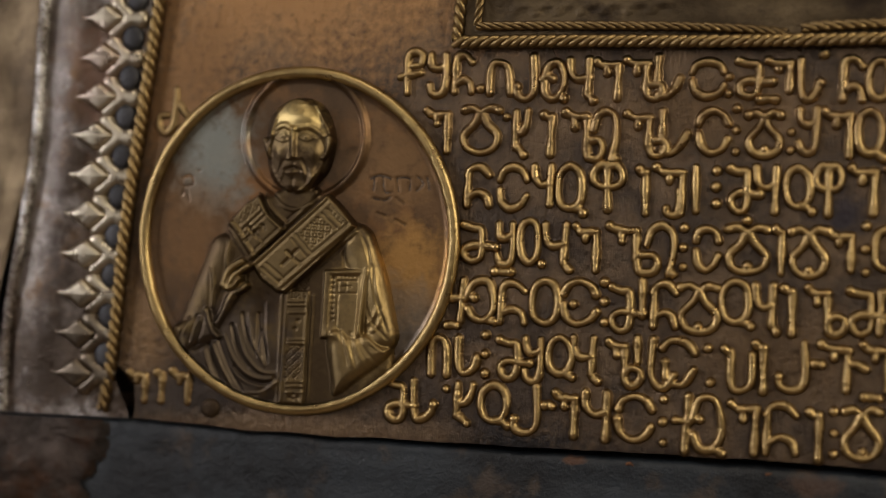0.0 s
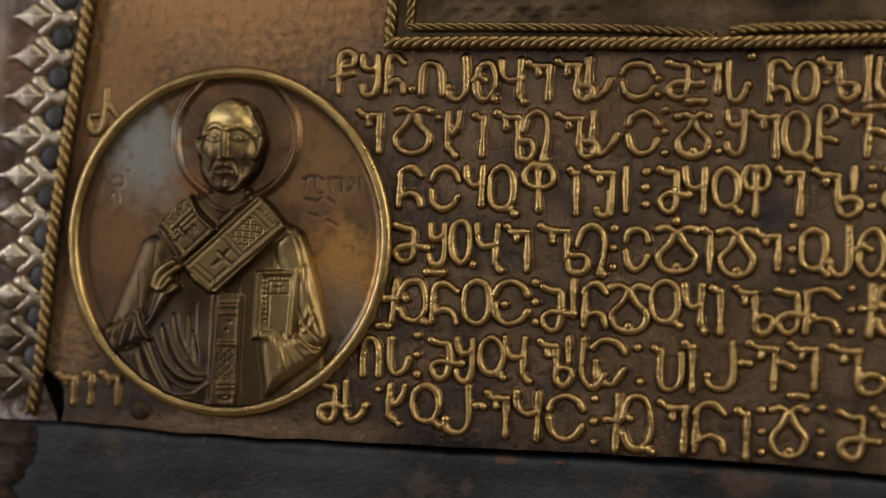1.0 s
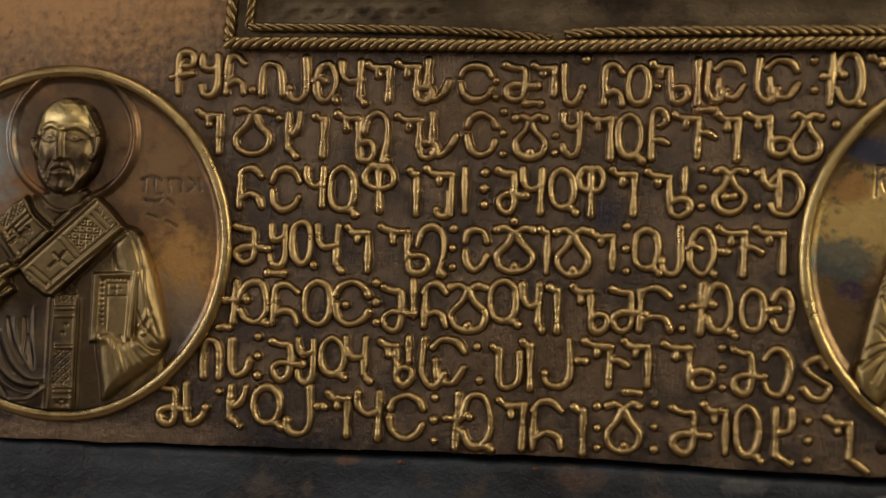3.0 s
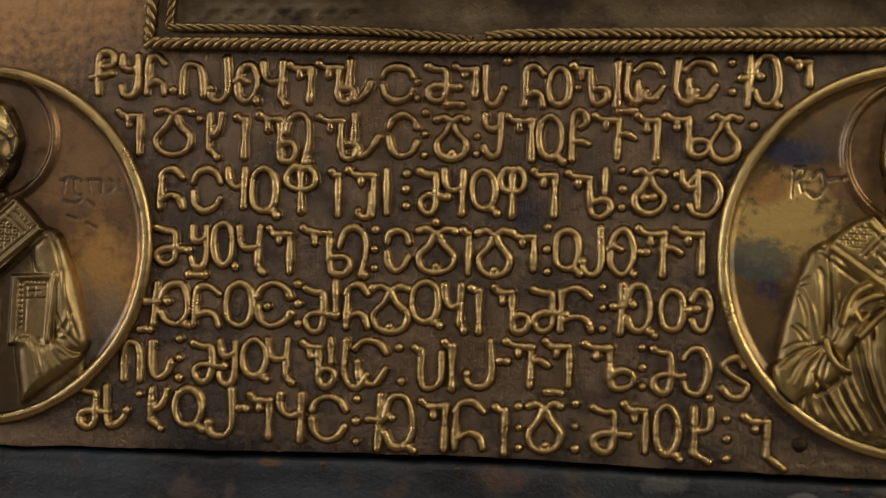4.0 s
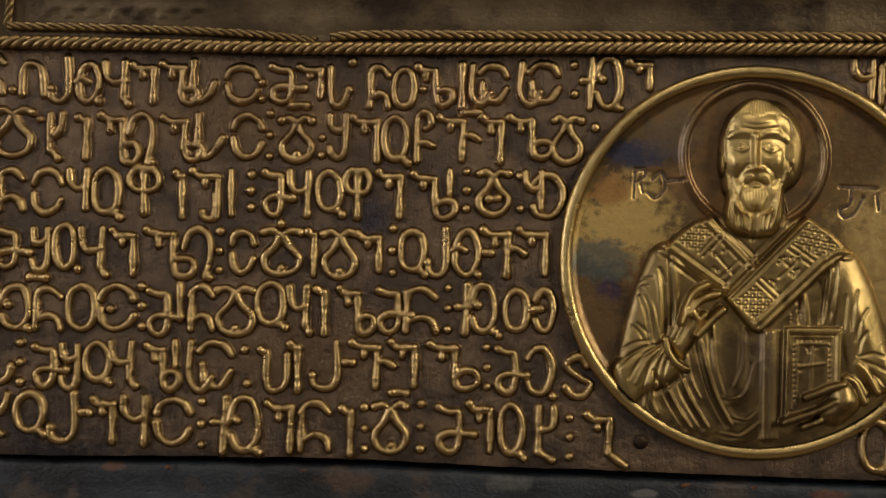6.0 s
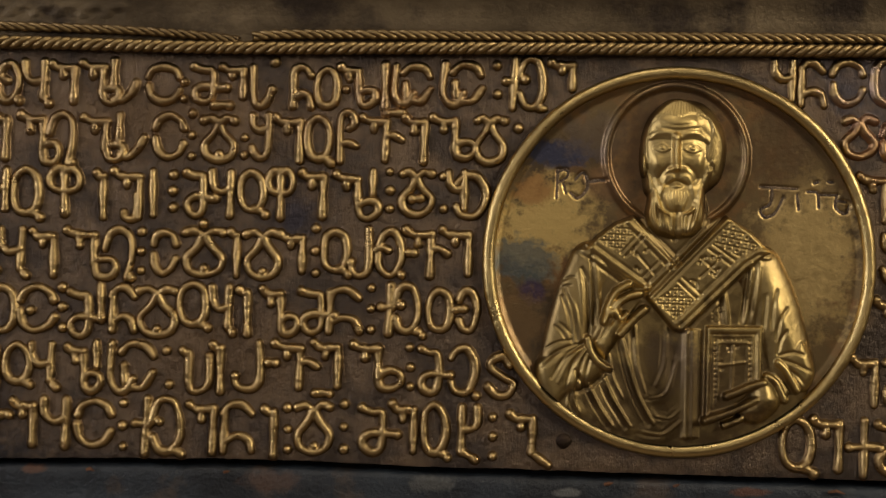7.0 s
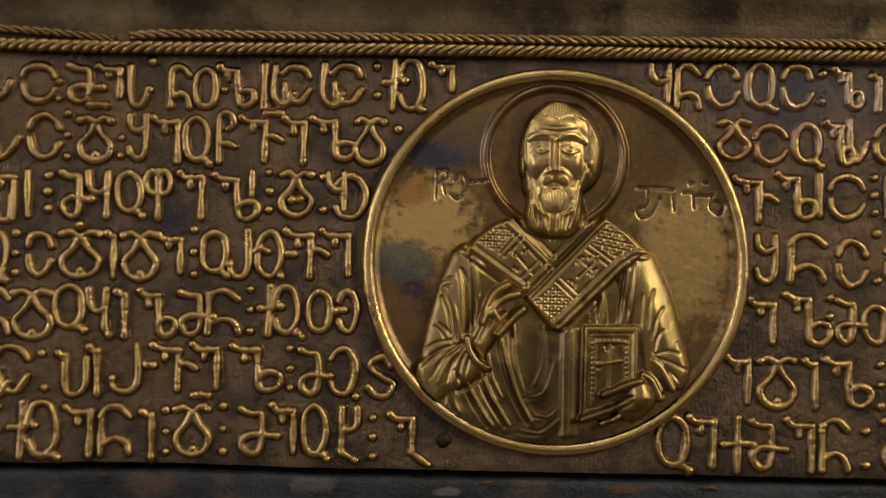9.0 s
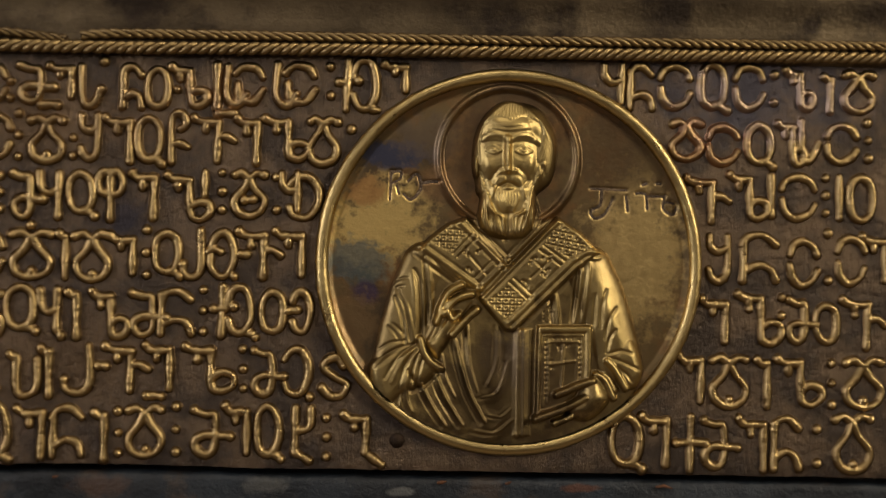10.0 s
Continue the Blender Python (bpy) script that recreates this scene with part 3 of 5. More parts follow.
# Every letter: form, left, foot, width and height in millimetres.
LINES = {
    "line_1": [
        ('P', -14.3, 38.8, 6.6, 10.8), ('Y', -7.3, 38.3, 5.8, 10.4), ('h', -0.8, 39.1, 5.2, 9.4), ('.', 5.1, 39.5, 1.4, 1.3), ('n', 7.6, 38.7, 6.1, 8),
        ('J', 13.9, 37.3, 5.4, 10.6), ('E', 20, 37.3, 6.2, 9.2), ('4', 26.7, 36.5, 6.6, 10.5), ('7', 33, 37.2, 6.2, 9.8), ('W', 39.8, 37, 12.9, 10.5),
        ('c', 54.6, 37.5, 7.9, 8.8), (':', 62.6, 38.1, 1.3, 4.7), ('m', 65, 37.5, 8.2, 9.3), ('x', 69.4, 36.8, 4.6, 0.8), ('7', 71.5, 38.9, 6.3, 7.8),
        ('L', 78.5, 36.9, 5.2, 9.5), ('.', 83.2, 46.7, 1.3, 1.3), ('h', 87.6, 36.7, 5.2, 9.8), ('O', 93.1, 36.7, 5.4, 9.4), ('.', 99.2, 40.4, 1.7, 1.3),
        ('B', 98.6, 37.2, 9, 9.7), ('l', 108.2, 36.8, 1.9, 10.6), ('s', 110.8, 37.5, 9.3, 9.5), ('s', 122, 37.6, 10, 10), (':', 134.2, 39.9, 1.7, 7.6),
        ('p', 136.4, 36.7, 9.8, 12.4), ('7', 147.1, 41.6, 6.5, 6.9),
    ],
    "line_2": [
        ('7', -7.3, 25.1, 6.6, 10.7), ('a', 1.4, 24.8, 9.5, 11.2), ('K', 11.6, 24.1, 6.7, 11), ('i', 20.5, 24.4, 3.7, 10.5), ('D', 25.8, 23.2, 13.2, 12.1),
        ('W', 40.1, 24, 14.4, 11.1), ('c', 56.4, 24.7, 7.2, 10.4), ('3', 64, 25, 2.2, 10.8), ('A', 67.3, 24.2, 7.8, 10.4), (':', 76.2, 25.4, 1.8, 4.9),
        ('Y', 78, 24.9, 5.8, 10.4), ('7', 83.8, 24.3, 7.1, 11), ('Q', 90.9, 23.7, 6.5, 11.3), ('k', 97.4, 24.4, 5.8, 11.7), ('T', 103.6, 24.5, 9.9, 11),
        ('x', 109, 35.5, 4.5, 0.6), ('7', 113.5, 24.2, 5.8, 11.4), ('B', 119.9, 25.3, 10.9, 10.3), ('a', 129.6, 24.3, 7.4, 11), ('.', 139, 31.9, 1.5, 1.5),
    ],
    "line_3": [
        ('h', 2.9, 12.2, 6.4, 9.8), ('c', 10.6, 11.5, 7.3, 10.6), ('v', 18.9, 12.6, 5.1, 9.6), ('Q', 24.5, 10.7, 6.9, 11.8), ('F', 32.4, 11.7, 7.9, 11.1),
        ('i', 42.9, 10.9, 3.3, 11.5), ('7', 47.1, 11, 7.6, 11.5), ('J', 49.2, 10.6, 4.2, 6.3), ('l', 55.3, 11.7, 2.2, 10.8), ('3', 59.9, 13.3, 2, 8.2),
        ('m', 63.6, 11.5, 7.4, 11.1), ('v', 69.4, 11.6, 5.5, 10.7), ('Q', 75.8, 11.9, 6.6, 10.4), ('F', 82, 11.3, 6.7, 11.4), ('7', 89.8, 11.4, 6.5, 11.4),
        ('B', 97.8, 11.1, 10.7, 11.1), ('l', 105.6, 16.7, 1.9, 6.1), ('3', 109.5, 13.3, 1.9, 9.3), ('a', 112.6, 12.1, 7.8, 10.6), ('x', 114.9, 15.8, 3.2, 0.8),
        (':', 121.7, 13.4, 1.8, 8.3), ('v', 123.5, 13.4, 4.9, 9.3), ('e', 124.8, 11.8, 8.1, 10.3),
    ],
    "line_4": [
        ('m', 2.2, -0.9, 8.6, 9.7), ('Y', 10.2, -1.6, 5.3, 10.2), ('O', 15.7, -0.8, 5.3, 10.5), ('.', 20.6, -1.5, 1.8, 1.3), ('x', 10.1, -3.2, 4.5, 0.8),
        ('4', 21.8, -2.8, 6.8, 11.5), ('7', 28.9, -2.3, 6.3, 11.1), ('D', 36.8, -2.8, 16.1, 11.7), ('3', 52.9, -1.1, 2, 9.5), ('c', 56.2, -1.6, 5.9, 10),
        ('A', 63.4, -2.1, 9.5, 11), ('.', 67.2, 9.5, 1.3, 1), ('i', 73.5, -2.1, 3.1, 11.4), ('A', 77.3, -2.6, 8.2, 11.3), ('7', 85, -1.2, 6.5, 9.6),
        ('3', 92.5, -1.5, 1.9, 11), ('Q', 94.9, -1.8, 6.7, 10.7), ('J', 100.9, -2, 5.5, 11.4), ('E', 106.7, -1.7, 7.1, 10.7), ('x', 114.2, 3.3, 2.3, 0.9),
        ('T', 113.8, -1.8, 10.2, 11.6), ('7', 122.1, -1.5, 7.7, 11.3),
    ],
    "line_5": [
        ('p', -0.1, -15, 11.2, 10.4), ('x', -1.3, -16.2, 3.3, 0.9), ('h', 11.5, -14.9, 6.9, 9.8), ('O', 19, -15, 7, 10.7), ('c', 26.3, -14.9, 8.5, 10.7),
        ('.', 28.3, -10.8, 1.6, 1.6), ('3', 35.5, -14.3, 1.6, 10.1), ('m', 37.5, -16.1, 8.2, 11.3), ('l', 44.1, -12.5, 1.8, 8.8), ('h', 47, -14.8, 6.1, 10.5),
        ('A', 53.1, -15.8, 9.1, 11.3), ('Q', 62.2, -14.2, 7.4, 11), ('4', 69.7, -15.6, 5.6, 11.5), ('i', 75.6, -15.5, 3.5, 11.5), ('B', 81.1, -15.4, 9, 11.2),
        ('m', 90.1, -15, 8.4, 10.6), ('h', 96.3, -14.7, 8, 10.3), ('3', 105.3, -14.2, 1.8, 10.3), ('p', 108.1, -15, 9.6, 11.6), ('.', 117.2, -16, 1.8, 1.5),
        ('O', 119, -14.4, 5.8, 10), ('e', 125.8, -14.3, 5.1, 9.7), ('x', 124.8, -9.6, 3.2, 0.8),
    ],
    "line_6": [
        ('n', -4.9, -27.7, 5, 9.3), ('L', 1.7, -27, 5.7, 8.7), ('3', 7.8, -27, 1.6, 9.8), ('m', 11.6, -27.9, 8, 10), ('Y', 17.3, -28.5, 5.5, 10.7),
        ('Q', 23.2, -27.3, 6.6, 10), ('4', 28.9, -28, 6.8, 10.8), ('B', 37, -28.5, 8.5, 11), ('l', 43.2, -22.9, 1.8, 6.1), ('s', 46.8, -28.6, 10.8, 11.6),
        ('.', 59.1, -19.7, 1.6, 1.6), ('.', 59.8, -27.4, 1.6, 1.5), ('U', 63.1, -28.4, 7.8, 10.1), ('i', 69.6, -28.5, 3.6, 11.9), ('J', 74.5, -27.9, 7.4, 11.3),
        ('x', 82.5, -22.2, 2.6, 1.3), ('T', 84.1, -27.7, 10.3, 11.3), ('x', 93.2, -28.8, 4.2, 0.6), ('7', 92.9, -27.2, 7.1, 10.9), ('B', 101.9, -27.9, 12.2, 11.4),
        ('3', 114.4, -27.3, 1.8, 9.7), ('m', 117.5, -28.7, 7.4, 11.3), ('e', 123.9, -28.6, 6.8, 10.9), ('.', 129.6, -29.9, 1.8, 1.7), ('S', 132.8, -29.1, 6.7, 9.6),
    ],
    "line_7": [
        ('m', -15.2, -38.9, 7.3, 10), ('L', -9, -38.4, 6.2, 9.7), ('K', -1.4, -39, 8.2, 9.9), ('Q', 7.5, -39, 7.4, 10.1), ('J', 14.9, -40.4, 7, 11.4),
        ('x', 22.5, -34.4, 2.7, 1.8), ('7', 25, -40.7, 6, 11.1), ('v', 32, -40.8, 6.5, 11), ('c', 39.5, -40.7, 8.5, 10.6), ('3', 49.3, -41.1, 1.9, 10.6),
        ('p', 52.6, -42.7, 11.3, 13.2), ('7', 64.8, -42.3, 7, 12.1), ('h', 72.5, -42, 7.6, 11.2), ('i', 81.4, -43, 4.1, 12), ('3', 86.4, -41.6, 2.1, 10.1),
        ('A', 89.2, -42.4, 8.3, 11.7), ('3', 99.2, -41.7, 2.1, 11.3), ('m', 103.9, -42.2, 9, 11.3), ('7', 110.9, -42.1, 6.4, 11.9), ('Q', 118, -43.6, 6.4, 13.1),
        ('y', 126.1, -43.9, 5.1, 12.8), ('3', 133.1, -43, 2.3, 9.5), ('7', 137.9, -42.4, 6.7, 10), ('/', 143.2, -45.0, 4.4, 3.2),
    ],
    "right_1": [
        ('v', 199.2, 39.5, 5.5, 9.8), ('h', 205.2, 38.3, 6.6, 10.7), ('c', 212.8, 38.8, 7.9, 10.4), ('Q', 222.5, 37.9, 7.5, 11.9), ('c', 231.1, 38.7, 7.7, 10.8),
        (':', 240.2, 40.2, 1.8, 7.5), ('B', 243.7, 38.9, 7.8, 10.2), ('i', 252.9, 38.3, 3.3, 9.5), ('a', 258.1, 38.2, 8.3, 10.1),
    ],
    "right_2": [
        ('a', 215.4, 26.3, 8, 9.8), ('c', 224.4, 25.5, 8.1, 9.4), ('Q', 233.9, 24.8, 7.3, 10.6), ('W', 241.6, 25.3, 10.8, 11.3), ('c', 253.8, 26.1, 8.2, 9.5),
        ('3', 263.5, 26.9, 2.1, 9.6),
    ],
    "right_3": [
        ('T', 218.9, 11.6, 11.5, 11.4), ('B', 229.7, 12.3, 10.5, 11.5), ('l', 239.4, 13.1, 2, 10.1), ('c', 242.5, 12.4, 8.9, 10.8), ('3', 252.8, 13.8, 2.1, 9.2),
        ('l', 256.3, 12.5, 2.1, 10.9), ('O', 259.4, 11.9, 6.8, 11.3),
    ],
    "right_4": [
        ('Y', 224.1, -2.5, 6.7, 11.4), ('h', 232.7, -2.5, 9.5, 11.5), ('c', 244.5, -3.5, 7.5, 11.2), (':', 253.4, -2.4, 2.1, 12.2), ('c', 256.5, -3.1, 7.5, 11.6),
        ('T', 262.6, -2.4, 10.7, 11.6),
    ],
    "right_5": [
        ('7', 222.7, -17, 7.6, 11.1), ('B', 231.7, -17.3, 11.9, 12.8), (':', 241.9, -10.8, 1.7, 5), ('m', 244.2, -17, 7.4, 11.2), ('O', 250.8, -17.1, 6.1, 9.5),
        ('T', 257.6, -18.5, 11.4, 12.6),
    ],
    "right_6": [
        ('7', 217.2, -31.2, 6.9, 12), ('A', 225.1, -32.3, 9.3, 12.3), ('i', 235.8, -32.7, 4.9, 12.8), ('B', 241.4, -32.1, 12.2, 12.1), ('3', 254.4, -32.2, 1.7, 10.8),
        ('A', 258.2, -33, 9.9, 12.2),
    ],
    "right_7": [
        ('Q', 200.8, -47, 8.2, 13.3), ('7', 208.2, -45.8, 7.5, 12.6), ('H', 216.4, -47.2, 8.2, 13.3), ('m', 223.3, -46.7, 9, 12.3), ('7', 231.6, -47.5, 7.9, 13.4),
        ('h', 240.2, -47.2, 7.4, 12.4), (':', 250.4, -46.3, 2.1, 9), ('A', 255.6, -48.2, 9.6, 13.9),
    ],
    "flourish": [
        ('g', -76.6, 29.4, 8.2, 11.7), ('7', -82.3, -37.2, 5.7, 7.7), ('7', -70.8, -37.3, 5.7, 8.3), ('i', -75.1, -37.2, 3, 8),
    ],
}


def letter(form, u, v, w, h, parent, width=1.06, tall=1.2, cell=0.22, faint=1.0):
    """One hammered-up letter: rounded ridges that run into each other."""
    pad = 1.7
    X, Y = np.meshgrid(np.arange(-pad, w + pad, cell), np.arange(-pad, h + pad, cell))
    Z = np.zeros(X.shape)
    for stroke in FORMS[form].split(";"):
        kind = stroke[0] if stroke[0] in "~d" else ""
        body = stroke[len(kind):]
        ring = body.startswith("o")
        pts = [tuple(float(c) for c in q.split(",")) for q in body.lstrip("o").split()]
        ix, iy = min(0.42, w * 0.25), min(0.42, h * 0.25)
        pts = [(ix + x * (w - 2 * ix) + random.uniform(-0.13, 0.13), iy + (1 - y) * (h - 2 * iy) + random.uniform(-0.13, 0.13)) for x, y in pts]
        if kind == "d":
            r = random.uniform(1.0, 1.25)
            d = np.hypot(X - pts[0][0], Y - pts[0][1]) / r
            one = 1.12 * tall * np.sqrt(np.clip(1 - d * d, 0, 1))
        else:
            line = spline(pts, ring, 7) if kind == "~" else np.array(pts)
            d, along = near(X, Y, line)
            ww = width * (1 + 0.14 * np.sin(along * 7 + u))
            s = np.clip(d / ww, 0, 1)
            one = tall * (1 - s ** 2.4) ** 0.9 * (0.92 + 0.08 * np.sin(along * 5 + v) + 0.02 * np.sin(along * (23 + 9 * (u % 1)) + u))
        Z = np.maximum(Z, one)
    Z *= faint
    soft = (Z + np.roll(Z, 1, 0) + np.roll(Z, -1, 0) + np.roll(Z, 1, 1) + np.roll(Z, -1, 1)) / 5
    keep = soft > 0.05
    rough = np.array([[noise.fractal(Vector(((u + x) * 0.9, (v + y) * 0.9, 5)), 1.0, 2.0, 3) if k else 0 for x, y, k in zip(*row)] for row in zip(X, Y, keep)])
    soft = soft * (1 + 0.07 * rough)
    verts, faces = sheet(X, Y, soft - 0.08, keep)
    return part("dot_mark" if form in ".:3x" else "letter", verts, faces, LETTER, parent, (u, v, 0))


for key, marks in LINES.items():
    for form, u, v, w, h in marks:
        letter(form, u, v, max(w, 0.1), h, plate, faint=0.6 if key == "flourish" else 1.0)


# ---- medallions ----
class Relief:
    """Heights over a drawing, in drawing units with y downwards; heights in millimetres."""

    def __init__(self, x0, y0, x1, y1, step):
        self.X, self.Y = np.meshgrid(np.arange(x0, x1, step), np.arange(y0, y1, step))
        self.Z = np.zeros(self.X.shape)

    def window(self, line, pad):
        a = np.array(line)
        cx = (self.X[0] > a[:, 0].min() - pad) & (self.X[0] < a[:, 0].max() + pad)
        cy = (self.Y[:, 0] > a[:, 1].min() - pad) & (self.Y[:, 0] < a[:, 1].max() + pad)
        if not cx.any() or not cy.any():
            return None
        i, j = np.nonzero(cy)[0], np.nonzero(cx)[0]
        return slice(i[0], i[-1] + 1), slice(j[0], j[-1] + 1)

    def dome(self, cx, cy, rx, ry, tall, base=0.0, turn=0.0, power=0.5):
        c, s = math.cos(radians(turn)), math.sin(radians(turn))
        x, y = self.X - cx, self.Y - cy
        d = ((x * c + y * s) / rx) ** 2 + ((y * c - x * s) / ry) ** 2
        one = np.where(d < 1, base + tall * np.clip(1 - d, 0, 1) ** power, 0)
        self.Z = np.maximum(self.Z, one)

    def swell(self, cx, cy, rx, ry, tall, turn=0.0):
        """Adds a soft bulge, or with a negative height a hollow."""
        c, s = math.cos(radians(turn)), math.sin(radians(turn))
        x, y = self.X - cx, self.Y - cy
        self.Z += tall * np.exp(-1.6 * (((x * c + y * s) / rx) ** 2 + ((y * c - x * s) / ry) ** 2))

    def slab(self, pts, tall, edge=12, curved=False, add=False, crown=0.0):
        ring = spline(pts, True, 5) if curved else np.array(pts + [pts[0]], float)
        w = self.window(ring, 2)
        if w is None:
            return
        X, Y = self.X[w], self.Y[w]
        d, _ = near(X, Y, ring)
        d = np.where(inside(X, Y, ring[:-1]), d, 0)
        one = tall * np.sqrt(1 - (1 - np.clip(d / edge, 0, 1)) ** 2) + crown * np.clip(d / (edge * 3), 0, 1)
        one = np.where(d > 0, one, 0)
        self.Z[w] = self.Z[w] + one if add else np.maximum(self.Z[w], one)

    def ridge(self, pts, width, tall, curved=True, taper=0.0):
        """Adds a rounded ridge, or with a negative height cuts a groove."""
        line = spline(pts, False, 5) if curved and len(pts) > 2 else np.array(pts, float)
        w = self.window(line, width)
        if w is None:
            return
        d, along = near(self.X[w], self.Y[w], line)
        s = np.clip(d / width, 0, 1)
        tall *= 0.68 if width < 6.6 else 0.85
        fade = 1 - taper * np.abs(2 * along - 1) ** 2
        self.Z[w] += tall * fade * (1 - s * s) ** 1.5

    def lines(self, rows, width, tall, taper=0.5):
        for row in rows:
            self.ridge(row, width, tall, True, taper)

    def fold(self, pts, width, tall):
        """A cloth fold: a soft swell, a thin sharp crest and a crease on its left."""
        self.ridge(pts, width * 2.4, tall * 0.35, True, 0.3)
        self.ridge(pts, width * 0.5, tall * 0.8, True, 0.4)
        self.ridge([(x - width * 1.2, y + width * 0.3) for x, y in pts], width * 0.8, -tall * 0.5, True, 0.5)

    def band(self, pts, width, tall, base, curved=True):
        """A limb or finger: a round bar that rises over what lies below it."""
        line = spline(pts, False, 5) if curved and len(pts) > 2 else np.array(pts, float)
        w = self.window(line, width)
        if w is None:
            return
        d, _ = near(self.X[w], self.Y[w], line)
        s = np.clip(d / width, 0, 1)
        one = np.where(s < 1, base + tall * np.sqrt(1 - s * s), 0)
        self.Z[w] = np.maximum(self.Z[w], one)

    def cord(self, a, b, gap):
        """A border of two raised lines with a groove between them and one on each side."""
        (ax, ay), (bx, by) = a, b
        q = math.hypot(bx - ax, by - ay)
        nx, ny = (by - ay) / q * gap, (ax - bx) / q * gap
        for k, (wide, tall) in ((-1, (gap * 0.85, 0.55)), (1, (gap * 0.85, 0.55)), (0, (gap * 0.5, -0.35)), (-2.1, (gap * 0.6, -0.3)), (2.1, (gap * 0.6, -0.3))):
            self.ridge([(ax + nx * k, ay + ny * k), (bx + nx * k, by + ny * k)], wide, tall, False)

    def lattice(self, ring, angle, gap, deep):
        """Engraved squares, each with a punched dot."""
        ring = np.array(ring, float)
        w = self.window(ring, 0)
        X, Y = self.X[w], self.Y[w]
        m = inside(X, Y, ring)
        c, s = math.cos(radians(angle)), math.sin(radians(angle))
        p, q = (X * c + Y * s) / gap % 1 - 0.5, (Y * c - X * s) / gap % 1 - 0.5
        cut = np.maximum(np.clip(1 - (0.5 - np.abs(p)) / 0.17, 0, 1), np.clip(1 - (0.5 - np.abs(q)) / 0.17, 0, 1))
        dot = np.clip(1 - (p * p + q * q) / 0.035, 0, 1) ** 0.7
        self.Z[w] -= np.where(m, deep * np.maximum(cut * 0.8, dot), 0)

    def pits(self, spots, size, deep):
        for x, y in spots:
            self.swell(x, y, size, size, -deep)

    def eye(self, cx, cy, wide, side):
        """An almond eye in its socket under the brow."""
        self.swell(cx, cy - 1, wide * 1.4, wide * 0.8, -0.48)
        self.swell(cx, cy + 1, wide * 0.8, wide * 0.4, 0.7)
        self.ridge([(cx - wide, cy + 1), (cx, cy - wide * 0.5), (cx + wide, cy + 2)], 2.6, 0.5, True, 0.3)
        self.ridge([(cx - wide, cy + 2), (cx, cy + wide * 0.52), (cx + wide, cy + 2)], 2.4, 0.45, True, 0.3)
        self.swell(cx + side, cy, 3.4, 3.6, 0.35)
        self.swell(cx + side, cy, 1.6, 1.6, -0.4)
        self.ridge([(cx - wide * 0.9, cy + wide * 0.85), (cx, cy + wide * 1.05), (cx + wide * 0.9, cy + wide * 0.75)], 3, -0.16, True, 0.6)


